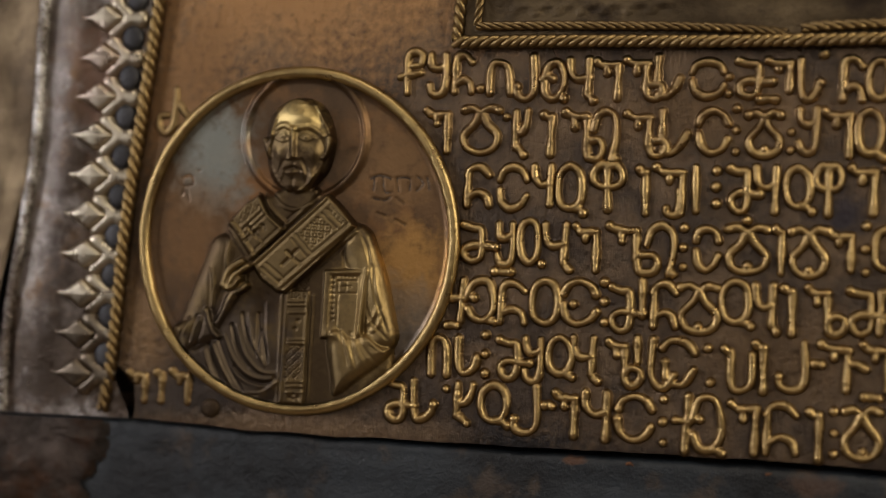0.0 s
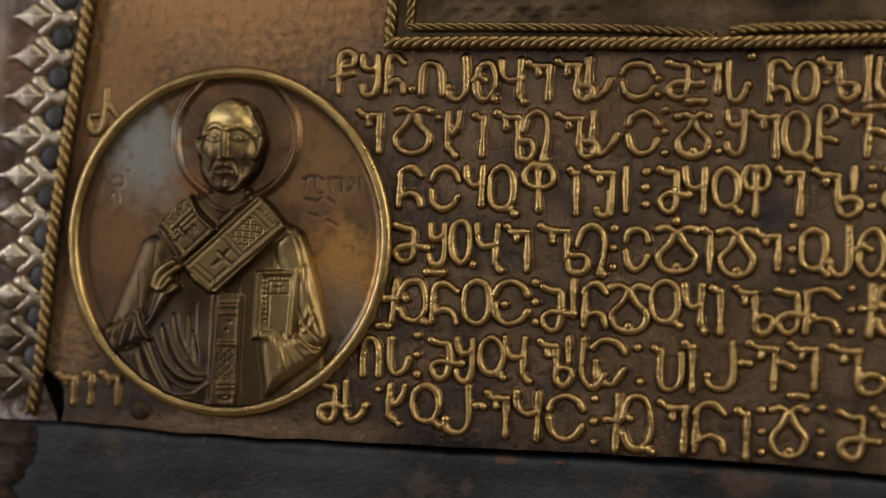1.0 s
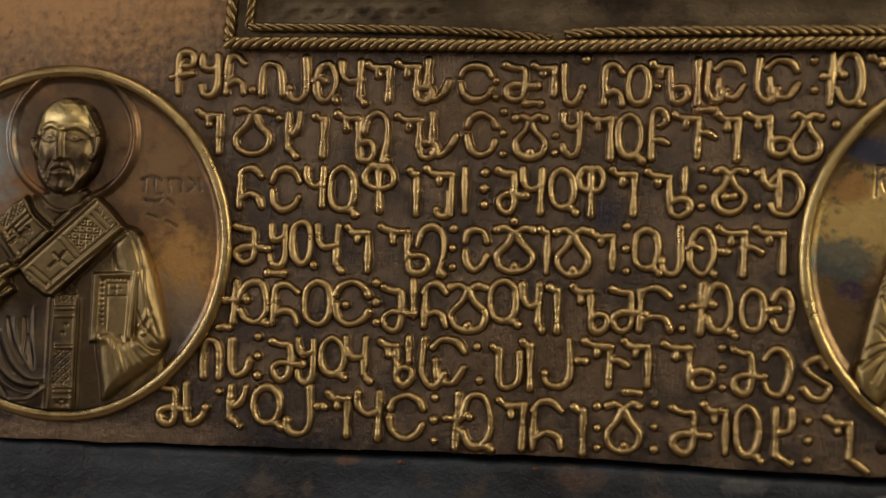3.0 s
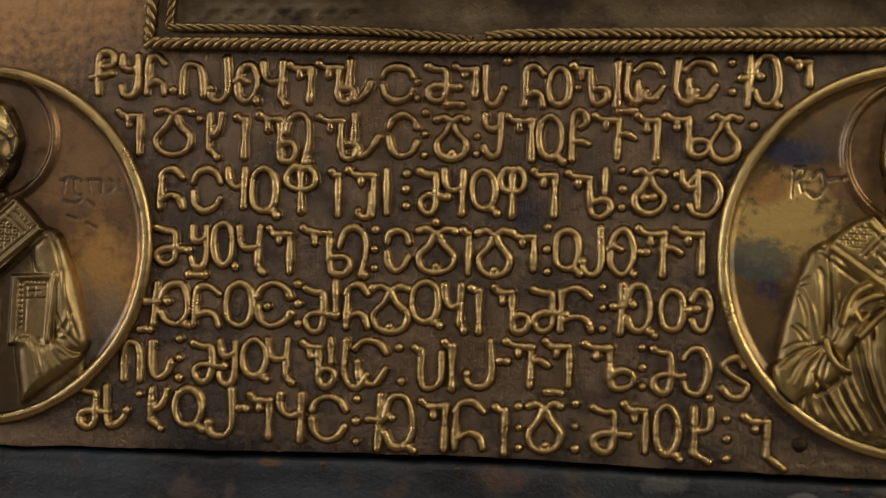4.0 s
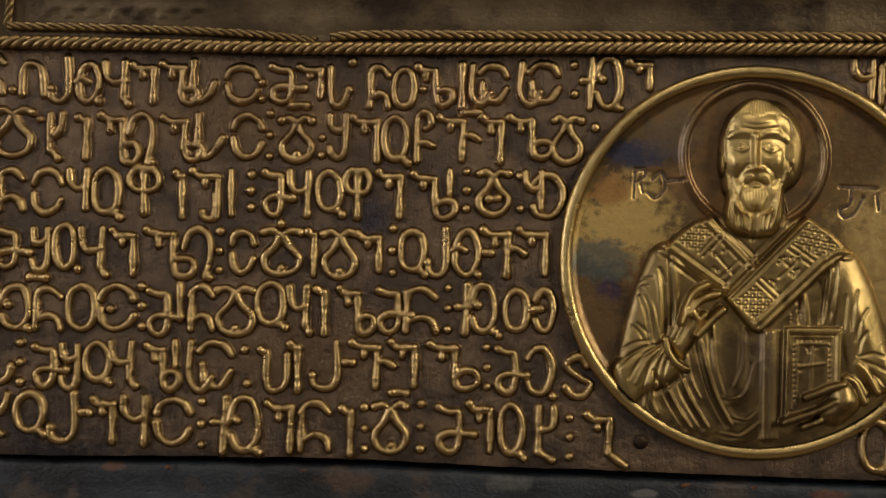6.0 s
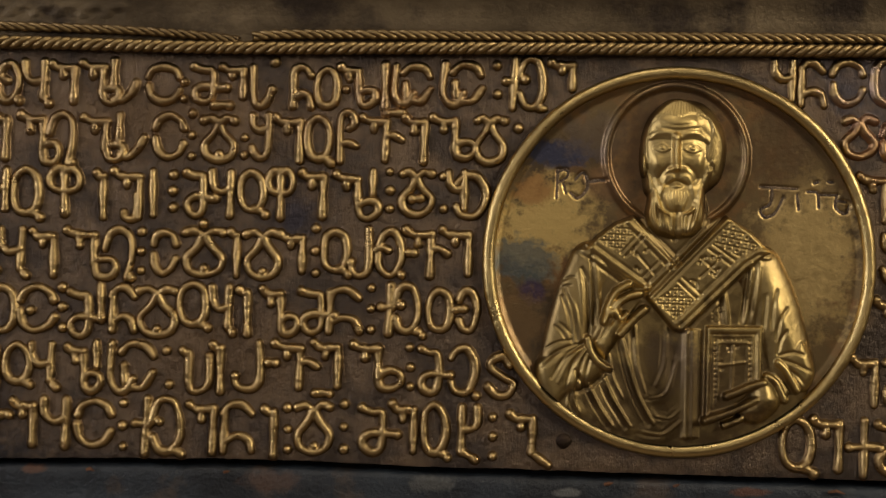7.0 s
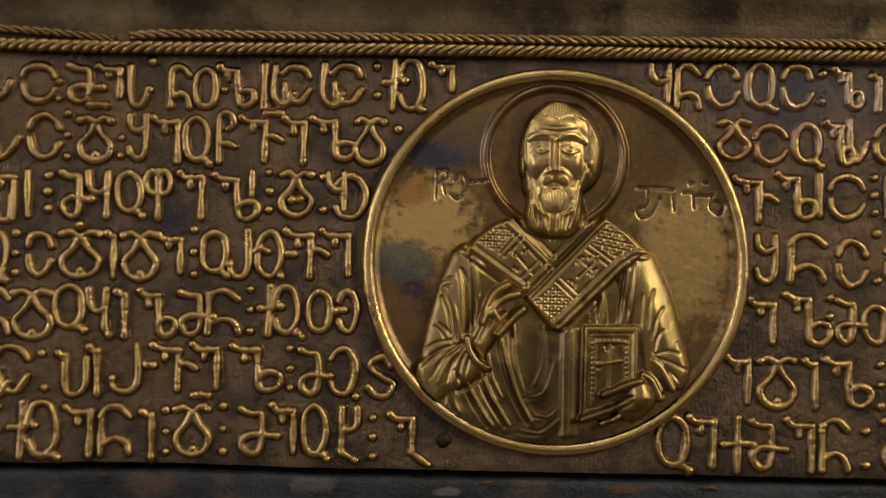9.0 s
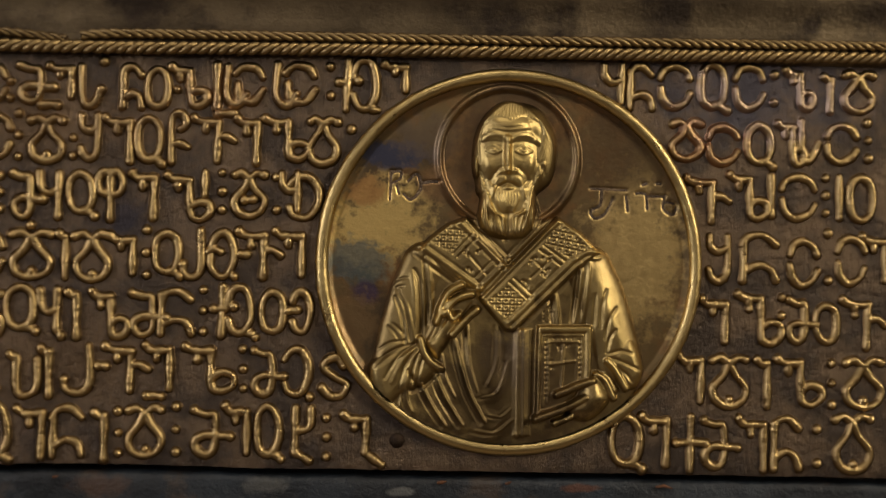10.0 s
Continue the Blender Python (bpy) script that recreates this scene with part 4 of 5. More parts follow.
def saint_2():
    """An elderly long-bearded bishop with a book, half length. Centre of the drawing: (902, 464)."""
    r = Relief(575, 140, 1230, 795, 1.3)
    # body, then the two rounded arms
    r.slab([(822, 385), (742, 440), (702, 512), (674, 590), (650, 650), (650, 740), (760, 815), (905, 830), (1030, 820), (1115, 745), (1140, 655), (1118, 592), (1092, 512), (1062, 450), (985, 385)], 2.6, 30)
    r.band([(752, 470), (724, 540), (700, 640)], 42, 3.0, 0.5)
    r.band([(1040, 480), (1066, 540), (1094, 640)], 46, 3.8, 0.4)
    r.swell(1080, 560, 16, 70, 0.7, -20)
    r.swell(860, 660, 60, 90, 0.6)
    r.swell(890, 640, 22, 60, -0.5)
    # robe folds over the chest and lap
    for line, w, t in (
        ([(803, 602), (815, 650), (831, 700), (856, 747)], 7, 1.5), ([(825, 575), (828, 640), (842, 692)], 6, 0.9), ([(780, 628), (786, 666), (803, 702)], 6, 0.8),
        ([(769, 662), (786, 702), (816, 752)], 7, 1.3), ([(741, 672), (760, 712), (786, 752)], 7, 1.2), ([(880, 578), (877, 640), (862, 680)], 6, 0.5), ([(898, 640), (880, 692), (850, 704)], 6, 0.6),
        ([(721, 648), (718, 700), (728, 728)], 6, 1.2), ([(712, 668), (708, 716)], 5, 0.7), ([(840, 762), (872, 766), (904, 744)], 7, 0.8), ([(862, 735), (884, 738), (902, 724)], 5, 0.5)):
        r.fold(line, w, t)
    # vertical band under the stole
    r.slab([(906, 580), (942, 580), (938, 775), (904, 775)], 3.0, 4)
    for x, w, t in ((908, 3.5, 0.3), (915, 4.5, 0.8), (926, 3.5, 0.5), (935, 3, -0.3)):
        r.ridge([(x, 586), (x - 2, 772)], w, t, False)
    r.lattice([(958, 545), (975, 540), (975, 572), (960, 572)], 45, 9, 0.35)
    r.lines([[(980, 512), (984, 540), (988, 574)], [(1030, 468), (1024, 520), (1018, 572)], [(1044, 466), (1040, 510), (1030, 570)]], 5, 0.9)
    r.lines([[(971, 520), (976, 572)], [(1024, 470), (1018, 520), (1010, 570)], [(1054, 522), (1052, 550), (1050, 582)], [(1074, 514), (1066, 545), (1064, 580)], [(1092, 546), (1078, 568), (1072, 600)], [(1090, 585), (1080, 600), (1074, 625)]], 4.5, -0.8)
    # left arm creases
    r.lines([[(732, 478), (741, 500), (744, 550), (745, 604)], [(748, 455), (753, 520), (754, 575)], [(702, 514), (716, 548), (724, 602)], [(698, 526), (710, 560), (716, 606)]], 4.6, -1.0, 0.25)
    r.lines([[(726, 486), (731, 520), (734, 600)], [(756, 470), (761, 520), (762, 560)], [(707, 520), (721, 552), (731, 604)]], 5, 0.5)
    r.lines([[(700, 497), (710, 493), (719, 493)], [(695, 511), (704, 508), (713, 507)], [(685, 577), (696, 587), (705, 602)], [(694, 573), (704, 582), (713, 592)], [(668, 618), (690, 606), (715, 603)]], 3.2, -0.6)
    # cuffs
    r.slab([(650, 652), (668, 626), (705, 610), (744, 602), (758, 622), (778, 652), (742, 688), (712, 700), (690, 720), (664, 705)], 4.0, 24, True)
    r.lines([[(738, 608), (704, 630), (680, 668)], [(742, 610), (718, 640), (702, 690)], [(730, 607), (690, 622), (662, 648)], [(746, 614), (732, 640), (722, 692)], [(750, 622), (742, 648), (734, 684)]], 4, -0.75)
    r.lines([[(736, 612), (712, 636), (692, 676)], [(744, 614), (726, 642), (714, 690)]], 5, 0.5)
    r.band([(742, 600), (748, 622), (760, 640), (778, 652)], 6.5, 1.1, 3.6)
    r.lines([[(778, 655), (752, 680), (728, 692)], [(722, 655), (728, 668), (736, 682)]], 5, -1.0, 0.2)
    r.slab([(1142, 655), (1122, 598), (1098, 606), (1074, 632), (1086, 650), (1104, 688), (1126, 690)], 4.4, 20, True)
    r.lines([[(1076, 628), (1100, 622), (1120, 627)], [(1078, 634), (1104, 642), (1132, 656)], [(1084, 646), (1108, 662), (1120, 678)]], 3.4, -0.8)
    r.band([(1075, 640), (1090, 656), (1108, 688)], 6, 1.0, 3.8)
    r.slab([(1056, 662), (1074, 648), (1100, 690), (1086, 714)], 3.4, 8)
    r.band([(1056, 664), (1072, 676), (1086, 706)], 6, 1.1, 3.4)
    # stole: one strap under, one over
    r.slab([(822, 384), (790, 396), (758, 420), (734, 446), (848, 528), (908, 476)], 3.7, 8)
    r.cord((812, 386), (898, 472), 6)
    r.cord((738, 440), (846, 518), 6.5)
    r.lines([[(800, 450), (834, 414)], [(808, 456), (842, 421)], [(838, 492), (868, 462)], [(822, 444), (858, 486)]], 3, -0.5, 0)
    r.lattice([(794, 400), (826, 412), (796, 448), (758, 428)], 3, 11.4, 0.6)
    r.pits([(820, 447), (826, 452), (822, 440), (843, 447), (848, 443), (826, 476), (832, 480)], 3.2, 0.7)
    r.slab([(985, 382), (1028, 410), (1064, 448), (1022, 478), (906, 590), (890, 586), (842, 528)], 4.7, 8)
    r.cord((978, 388), (849, 518), 6.5)
    r.cord((1022, 462), (903, 577), 7)
    r.lines([[(1062, 448), (1040, 446), (1018, 460)], [(1060, 456), (1042, 458), (1026, 470)]], 6, 0.8, 0.3)
    for a, b in (((953, 442), (992, 470)), ((961, 434), (1001, 463)), ((900, 500), (934, 532)), ((908, 493), (942, 524))):
        r.ridge([a, b], 2.8, -0.5, False)
    r.lattice([(992, 394), (1044, 440), (1006, 456), (962, 430)], 12, 13, 0.6)
    r.lattice([(898, 506), (930, 534), (898, 566), (858, 534)], 2, 12.4, 0.6)
    r.lines([[(938, 492), (958, 474), (974, 458)], [(944, 462), (956, 472), (968, 484)], [(922, 497), (930, 500), (932, 510)]], 3, -0.6, 0)
    r.pits([(938, 466), (940, 459), (947, 457), (960, 457), (970, 459), (972, 452), (964, 488), (958, 484), (970, 478)], 3.2, 0.8)
    # book
    r.slab([(948, 576), (1049, 576), (1046, 715), (944, 740)], 4.3, 4)
    r.slab([(956, 588), (1038, 588), (1036, 712), (952, 730)], -0.7, 5, add=True)
    for a, b in (((962, 594), (1031, 594)), ((962, 594), (959, 720)), ((1031, 594), (1029, 705)), ((970, 606), (1023, 606)), ((970, 606), (967, 714)), ((1022, 606), (1020, 690))):
        r.ridge([a, b], 2.2, 0.35, False)
    r.pits([(965, 604 + 9 * k) for k in range(12)] + [(1026, 604 + 9 * k) for k in range(8)] + [(972 + 8 * k, 600) for k in range(6)], 2.4, 0.35)
    r.ridge([(996, 612), (993, 690)], 2.8, 0.5, False)
    r.ridge([(972, 646), (1016, 640)], 2.8, 0.5, False)
    r.pits([(988, 614), (1003, 613), (990, 620), (975, 640), (976, 652)], 3, 0.4)
    # hand that holds the book
    r.slab([(1062, 664), (1040, 668), (1026, 680), (1020, 700), (1002, 716), (1006, 742), (1040, 750), (1070, 730), (1084, 704)], 5.4, 26, True)
    r.band([(1050, 676), (1022, 684), (1004, 692), (984, 699)], 6.5, 1.2, 4.5)
    r.band([(1036, 706), (1004, 722), (972, 734), (946, 742)], 6.5, 1.3, 4.6)
    r.band([(1010, 738), (992, 746), (980, 750)], 5.5, 1.0, 3.8)
    r.lines([[(1026, 690), (1018, 704), (1002, 714)], [(1002, 724), (1002, 742)]], 4, -0.8)
    r.swell(1052, 705, 16, 18, 0.5)
    # blessing hand
    r.slab([(748, 612), (756, 590), (772, 560), (788, 540), (812, 552), (822, 568), (806, 592), (786, 622), (772, 640)], 4.8, 22, True)
    r.band([(770, 570), (780, 540), (792, 518), (814, 505)], 6.5, 1.5, 4.0)
    r.band([(784, 556), (796, 536), (812, 526), (832, 521)], 6.5, 1.6, 4.4)
    r.band([(798, 592), (818, 570), (830, 558), (841, 548)], 6.5, 1.5, 4.5)
    r.band([(790, 552), (800, 566), (810, 556)], 5, 1.2, 4.9)
    r.ridge([(756, 602), (768, 576), (782, 552)], 7, 0.8)
    r.lines([[(780, 560), (790, 540), (810, 518)], [(806, 566), (820, 556), (832, 538)], [(766, 600), (780, 576), (792, 562)]], 3.2, -0.7)
    # shoulders of the neck, hair and ears
    r.dome(900, 400, 62, 36, 2.0)
    r.slab([(846, 350), (838, 318), (833, 276), (840, 232), (858, 200), (884, 183), (912, 179), (946, 187), (973, 214), (986, 250), (982, 300), (963, 334), (905, 362)], 4.0, 34, True)
    r.slab([(946, 300), (952, 286), (962, 280), (968, 292), (962, 310), (953, 326)], 4.4, 8, True)
    r.swell(958, 296, 4, 10, -1.0)
    r.slab([(834, 280), (842, 276), (846, 300), (840, 318), (834, 304)], 3.6, 6, True)
    # skull and face: one egg, with the brow as a ledge above hollow sockets
    r.dome(899, 268, 57, 90, 3.1, 2.6, 0, 0.6)
    r.swell(898, 218, 44, 22, 0.9)
    r.swell(930, 222, 20, 14, 0.35)
    r.ridge([(851, 246), (866, 238), (886, 239), (900, 246), (918, 239), (938, 240), (952, 252)], 7, 0.45, True, 0.2)
    r.lines([[(862, 228), (898, 233), (938, 229)], [(872, 221), (898, 225), (926, 221)]], 3, -0.25)
    r.eye(871, 264, 14, 1)
    r.eye(925, 265, 14, 0)
    r.lines([[(850, 254), (868, 250), (890, 252)], [(908, 252), (928, 250), (950, 257)]], 4, -0.3)
    r.swell(862, 292, 12, 18, 0.6)
    r.swell(938, 290, 14, 20, 0.7)
    r.lines([[(884, 296), (872, 308), (862, 330)], [(914, 296), (928, 308), (934, 330)]], 5, -0.5)
    r.ridge([(897, 244), (896, 275), (897, 300)], 9, 1.3, True, 0.15)
    r.ridge([(897, 250), (896, 278), (897, 300)], 4, 0.5, True, 0.2)
    r.swell(898, 302, 7, 5, 0.7)
    r.swell(886, 303, 5, 4, 0.6)
    r.swell(909, 302, 5, 4, 0.6)
    # beard: a long mass parted at its end, with wavy strands
    r.slab([(852, 306), (848, 350), (842, 385), (850, 410), (872, 424), (900, 427), (930, 421), (946, 396), (947, 350), (948, 306), (932, 312), (900, 322), (868, 312)], 4.7, 20, True)
    r.swell(856, 370, 9, 40, 0.35)
    r.swell(938, 360, 9, 44, 0.35)
    r.swell(893, 350, 16, 24, 0.45)
    r.ridge([(898, 372), (896, 400), (893, 424)], 7, -0.8, True, 0.3)
    for side, cx in ((-1, 896), (1, 900)):
        for k in range(4):
            r.ridge([(cx + 5 * side, 313 + 2 * k), (cx + (18 + k) * side, 316 + 5 * k), (cx + (30 - k) * side, 338 + 5 * k)], 2.6, 0.5, True, 0.4)
        for k in range(9):
            top, low = 50 - 3.2 * k, 50 - 5.3 * k
            bend = 4 * math.sin(1.3 * k + side)
            r.ridge([(cx + top * side, 306 + 8 * k), (cx + (top - 2 + 0.3 * bend) * side, 345 + 4 * k), (cx + (low + 2 + bend) * side, 385), (cx + (low - 2) * side, 421 - abs(low) * 0.35)], 2.5, 1.15, True, 0.35)
    for k in range(8):
        r.ridge([(878 + 5 * k, 338 + abs(k - 3.5)), (877 + 5.4 * k, 352), (886 + 2.8 * k, 374)], 2.3, 0.95, True, 0.4)
    r.ridge([(884, 330), (897, 323), (912, 330)], 4, -0.8, True, 0.3)
    r.swell(897, 333, 10, 4, 0.7)
    # hair strands: a short fringe and locks over the temples
    for k in range(19):
        x = 852 + 5.6 * k
        curve = 0.0085 * (x - 905) ** 2
        r.ridge([(905 + (x - 905) * 0.8, 181 + curve), (905 + (x - 905) * 0.95, 198 + 10 * math.exp(-((x - 902) / 16) ** 2) + curve * 0.75)], 2.4, 0.6, False)
    for k in range(7):
        r.ridge([(950 + 4 * k, 204 + 5 * k), (962 + 2.6 * k, 236 + 5 * k), (950 + 3 * k, 280 + 5 * k)], 2.6, 0.6, True, 0.4)
        r.ridge([(856 - 3 * k, 206 + 6 * k), (844 - 1.6 * k, 250 + 4 * k), (847 - 1.5 * k, 292 + 6 * k)], 2.6, 0.5, True, 0.4)
    return r


def saint_1():
    """A bishop with a short beard and a book, half length. Centre of the drawing: (528, 428)."""
    r = Relief(262, 135, 800, 725, 1.25)
    r.slab([(455, 348), (410, 388), (392, 440), (368, 490), (345, 550), (312, 585), (320, 680), (400, 735), (540, 745), (640, 730), (705, 655), (702, 598), (686, 536), (664, 468), (632, 402), (585, 345)], 2.6, 26)
    r.band([(402, 450), (380, 510), (352, 585)], 32, 2.6, 0.4)
    r.band([(632, 430), (656, 500), (676, 590)], 34, 3.6, 0.4)
    r.swell(668, 510, 12, 50, 0.8, -14)
    r.swell(455, 640, 50, 60, 0.8)
    r.swell(480, 560, 30, 50, -0.6)
    # robe folds, cut deep towards the hem
    for line, w, t in (
        ([(382, 612), (400, 655), (424, 696)], 8, 1.2), ([(404, 600), (424, 644), (456, 672), (494, 676)], 8, 1.2), ([(428, 582), (442, 630), (470, 662), (496, 664)], 8, 1.0), ([(448, 560), (456, 612), (478, 650)], 7, 0.7),
        ([(366, 622), (380, 665), (398, 694)], 7, 0.9), ([(440, 702), (474, 698), (500, 680)], 8, 0.9), ([(480, 540), (482, 600), (490, 640)], 6, 0.5), ([(408, 430), (404, 470), (405, 480)], 5, 0.7), ([(380, 480), (382, 510), (380, 550)], 6, 0.8)):
        r.fold(line, w, t)
    r.lines([[(465, 560), (466, 596), (463, 624)], [(471, 590), (476, 620), (480, 646)], [(424, 655), (446, 676), (476, 684), (497, 673)], [(417, 580), (426, 618), (446, 656)], [(374, 618), (390, 664), (404, 692)], [(392, 606), (410, 650), (438, 698)], [(436, 560), (444, 600), (462, 634)]], 4.2, -1.0, 0.35)
    r.lines([[(640, 410), (652, 440), (658, 470)], [(614, 432), (612, 452), (614, 474)], [(662, 470), (668, 520), (690, 584)], [(655, 545), (665, 570), (690, 596)]], 4, -0.7)
    r.lines([[(672, 540), (668, 556), (656, 572)], [(680, 548), (676, 572), (664, 584)]], 5, 0.6)
    # vertical embroidered band
    r.slab([(512, 515), (556, 515), (552, 718), (502, 718)], 3.3, 4)
    for x, t in ((513, 0.5), (506, 0.5), (551, 0.6), (560, 0.6)):
        r.ridge([(x, 525), (x - 5, 716)], 3.6, t, False)
    r.lattice([(518, 612), (546, 612), (544, 674), (514, 674)], 45, 10, 0.6)
    r.lattice([(524, 508), (552, 490), (552, 532), (522, 532)], 45, 10, 0.5)
    for y in (536, 543, 556, 604, 610, 678, 686, 697):
        r.ridge([(518, y), (547, y - 1)], 2.6, 0.5, False)
    r.pits([(530, 700), (530, 708), (524, 706), (537, 706), (535, 570), (530, 584)], 3.4, 0.6)
    # cuff
    r.slab([(310, 592), (328, 574), (352, 562), (374, 558), (382, 580), (391, 603), (372, 618), (350, 626), (326, 640)], 3.7, 18, True)
    r.lines([[(322, 612), (328, 590), (340, 570)], [(338, 618), (344, 592), (354, 566)], [(352, 622), (360, 596), (366, 566)]], 3.6, -0.7)
    r.lines([[(330, 600), (335, 582), (346, 568)], [(346, 606), (352, 584), (360, 568)]], 4, 0.5)
    r.band([(370, 556), (374, 574), (380, 590), (391, 603)], 5.5, 1.0, 3.4)
    r.ridge([(388, 606), (372, 620), (350, 630)], 5, -0.8)
    # stole
    r.slab([(464, 345), (436, 362), (404, 400), (448, 470), (512, 408), (478, 380)], 3.7, 7)
    r.lines([[(460, 346), (468, 376), (502, 410)], [(472, 346), (480, 370), (508, 398)]], 4.5, 0.8, 0)
    r.lines([[(466, 346), (474, 373), (505, 404)]], 3, -0.5, 0)
    r.cord((408, 400), (452, 466), 5.5)
    r.lines([[(424, 418), (466, 376)], [(430, 424), (472, 384)], [(452, 412), (480, 446)]], 2.8, -0.5, 0)
    r.lattice([(412, 396), (452, 356), (462, 370), (424, 408)], 20, 10.5, 0.5)
    r.lines([[(436, 428), (452, 416), (468, 404)], [(444, 410), (458, 424)]], 4, -0.8, 0)
    r.pits([(464, 402), (442, 406), (434, 430), (470, 410)], 3.6, 0.6)
    r.slab([(582, 343), (606, 366), (636, 402), (512, 524), (496, 522), (466, 500), (445, 470)], 4.6, 7)
    r.cord((574, 348), (452, 464), 5.5)
    r.cord((628, 404), (507, 512), 6)
    for a, b in (((518, 424), (546, 456)), ((526, 417), (554, 449)), ((572, 380), (598, 406)), ((580, 372), (606, 399)), ((468, 478), (502, 506)), ((476, 470), (510, 498))):
        r.ridge([a, b], 2.6, -0.5, False)
    r.lattice([(564, 384), (594, 408), (556, 442), (532, 418)], 4, 11.6, 0.6)
    r.lattice([(586, 364), (624, 400), (606, 398), (582, 372)], 40, 9, 0.4)
    r.lattice([(462, 480), (496, 512), (484, 512), (460, 488)], 30, 9, 0.5)
    r.lines([[(504, 472), (518, 458), (530, 444)], [(512, 448), (522, 458), (534, 468)]], 4, -0.9, 0)
    # book and the cloth-covered hand under it
    r.slab([(578, 478), (657, 474), (648, 600), (574, 600)], 4.2, 4)
    r.ridge([(652, 478), (646, 530), (641, 590)], 5, 0.9)
    r.slab([(590, 486), (642, 484), (636, 600), (586, 600)], -0.5, 4, add=True)
    r.pits([(595, 494 + 9 * k) for k in range(9)] + [(602 + 7 * k, 490) for k in range(6)], 2.6, 0.5)
    for a, b in (((604, 498), (636, 497)), ((604, 520), (634, 519)), ((618, 500), (617, 516)), ((610, 508), (626, 507)), ((604, 498), (602, 580))):
        r.ridge([a, b], 2.4, -0.4, False)
    r.slab([(580, 600), (584, 584), (598, 574), (616, 576), (630, 588), (656, 584), (684, 602), (700, 612), (690, 636), (650, 668), (600, 704), (588, 660)], 4.9, 26, True)
    r.swell(594, 590, 11, 12, 0.9)
    r.swell(660, 600, 22, 10, 0.5, 20)
    r.lines([[(606, 580), (616, 614), (622, 645)], [(626, 588), (632, 620), (642, 656)], [(640, 590), (652, 616), (676, 640)], [(592, 610), (594, 650), (602, 690)]], 4, -0.4)
    r.lines([[(612, 586), (622, 615), (630, 645)], [(633, 592), (640, 618), (654, 645)], [(655, 592), (668, 608), (690, 622)]], 5, 0.5)
    # blessing hand
    r.slab([(376, 578), (388, 560), (400, 520), (414, 490), (436, 500), (440, 518), (424, 546), (408, 570), (392, 594)], 4.4, 20, True)
    r.band([(400, 510), (406, 490), (416, 477), (432, 467)], 6.5, 1.4, 3.8)
    r.band([(406, 514), (416, 496), (430, 484), (444, 476)], 6.5, 1.6, 4.2)
    r.band([(408, 516), (418, 512), (424, 502), (432, 498)], 4.6, 1.2, 4.8)
    r.band([(424, 522), (432, 518), (442, 510)], 5.5, 1.2, 4.2)
    r.lines([[(404, 508), (412, 490), (434, 473)], [(416, 516), (428, 508), (440, 494)]], 3, -0.7)
    # neck, hair and ears
    r.slab([(490, 340), (566, 334), (556, 366), (524, 380), (496, 368)], 3.0, 12, True)
    r.lines([[(496, 366), (522, 375), (552, 364)]], 3, 0.5)
    r.slab([(486, 325), (472, 290), (468, 240), (480, 202), (506, 180), (540, 175), (570, 190), (589, 226), (592, 262), (578, 312), (530, 342)], 3.7, 32, True)
    r.band([(570, 280), (580, 262), (582, 248)], 7, 1.2, 3.2)
    r.swell(573, 266, 4, 10, -0.7)
    r.band([(470, 250), (472, 266), (478, 280)], 4.5, 0.9, 2.9)
    # skull and face
    r.dome(525, 262, 51, 86, 3.1, 2.5, 0, 0.6)
    r.swell(535, 208, 34, 20, 0.9)
    r.ridge([(482, 242), (490, 228), (501, 223), (514, 229), (530, 228), (548, 228), (568, 242)], 6.7, 0.6, True, 0.15)
    r.eye(498, 246, 12, 1)
    r.eye(541, 244, 13, 0)
    r.lines([[(484, 236), (498, 231), (511, 236)], [(524, 236), (542, 232), (562, 242)]], 4.5, -0.5)
    r.swell(492, 274, 9, 15, 0.4)
    r.swell(556, 272, 12, 17, 0.5)
    r.ridge([(516, 232), (516, 258), (517, 278)], 8, 1.2, True, 0.15)
    r.ridge([(516, 236), (516, 260), (517, 278)], 3.6, 0.5, True, 0.2)
    r.swell(517, 281, 6, 5, 0.7)
    r.swell(508, 283, 4, 3.5, 0.5)
    r.swell(527, 281, 4.4, 3.5, 0.5)
    r.lines([[(505, 282), (497, 296), (494, 318)], [(529, 282), (540, 296), (545, 318)]], 4.5, -0.5)
    # short beard and moustache
    r.slab([(478, 288), (486, 318), (498, 337), (518, 346), (546, 342), (562, 320), (572, 288), (556, 300), (536, 292), (517, 296), (500, 296), (492, 304)], 4.5, 14, True)
    r.swell(552, 314, 10, 18, 0.7)
    r.swell(520, 330, 14, 10, 0.5)
    for side in (-1, 1):
        for k in range(4):
            r.ridge([(517 + 4 * side, 292 + 2 * k), (517 + 15 * side, 294 + 4 * k), (517 + (24 - k) * side, 312 + 4 * k)], 2.4, 0.4, True, 0.4)
        for k in range(8):
            r.ridge([(522 + (50 - 4.5 * k) * side, 282 + 8 * k), (522 + (44 - 4.6 * k) * side, 310 + 4 * k), (521 + (28 - 3.4 * k) * side, 341)], 2.4, 0.6, True, 0.4)
    r.ridge([(502, 304), (516, 299), (532, 304)], 4, -0.7, True, 0.3)
    r.swell(516, 308, 9, 4, 0.6)
    r.ridge([(517, 320), (517, 342)], 5, -0.5)
    # close-cut hair
    for k in range(10):
        r.ridge([(558 + 3.4 * k, 190 + 6 * k), (568 + 2.4 * k, 214 + 5 * k), (566 + 1.6 * k, 240 + 5 * k)], 2.6, 0.55, True, 0.4)
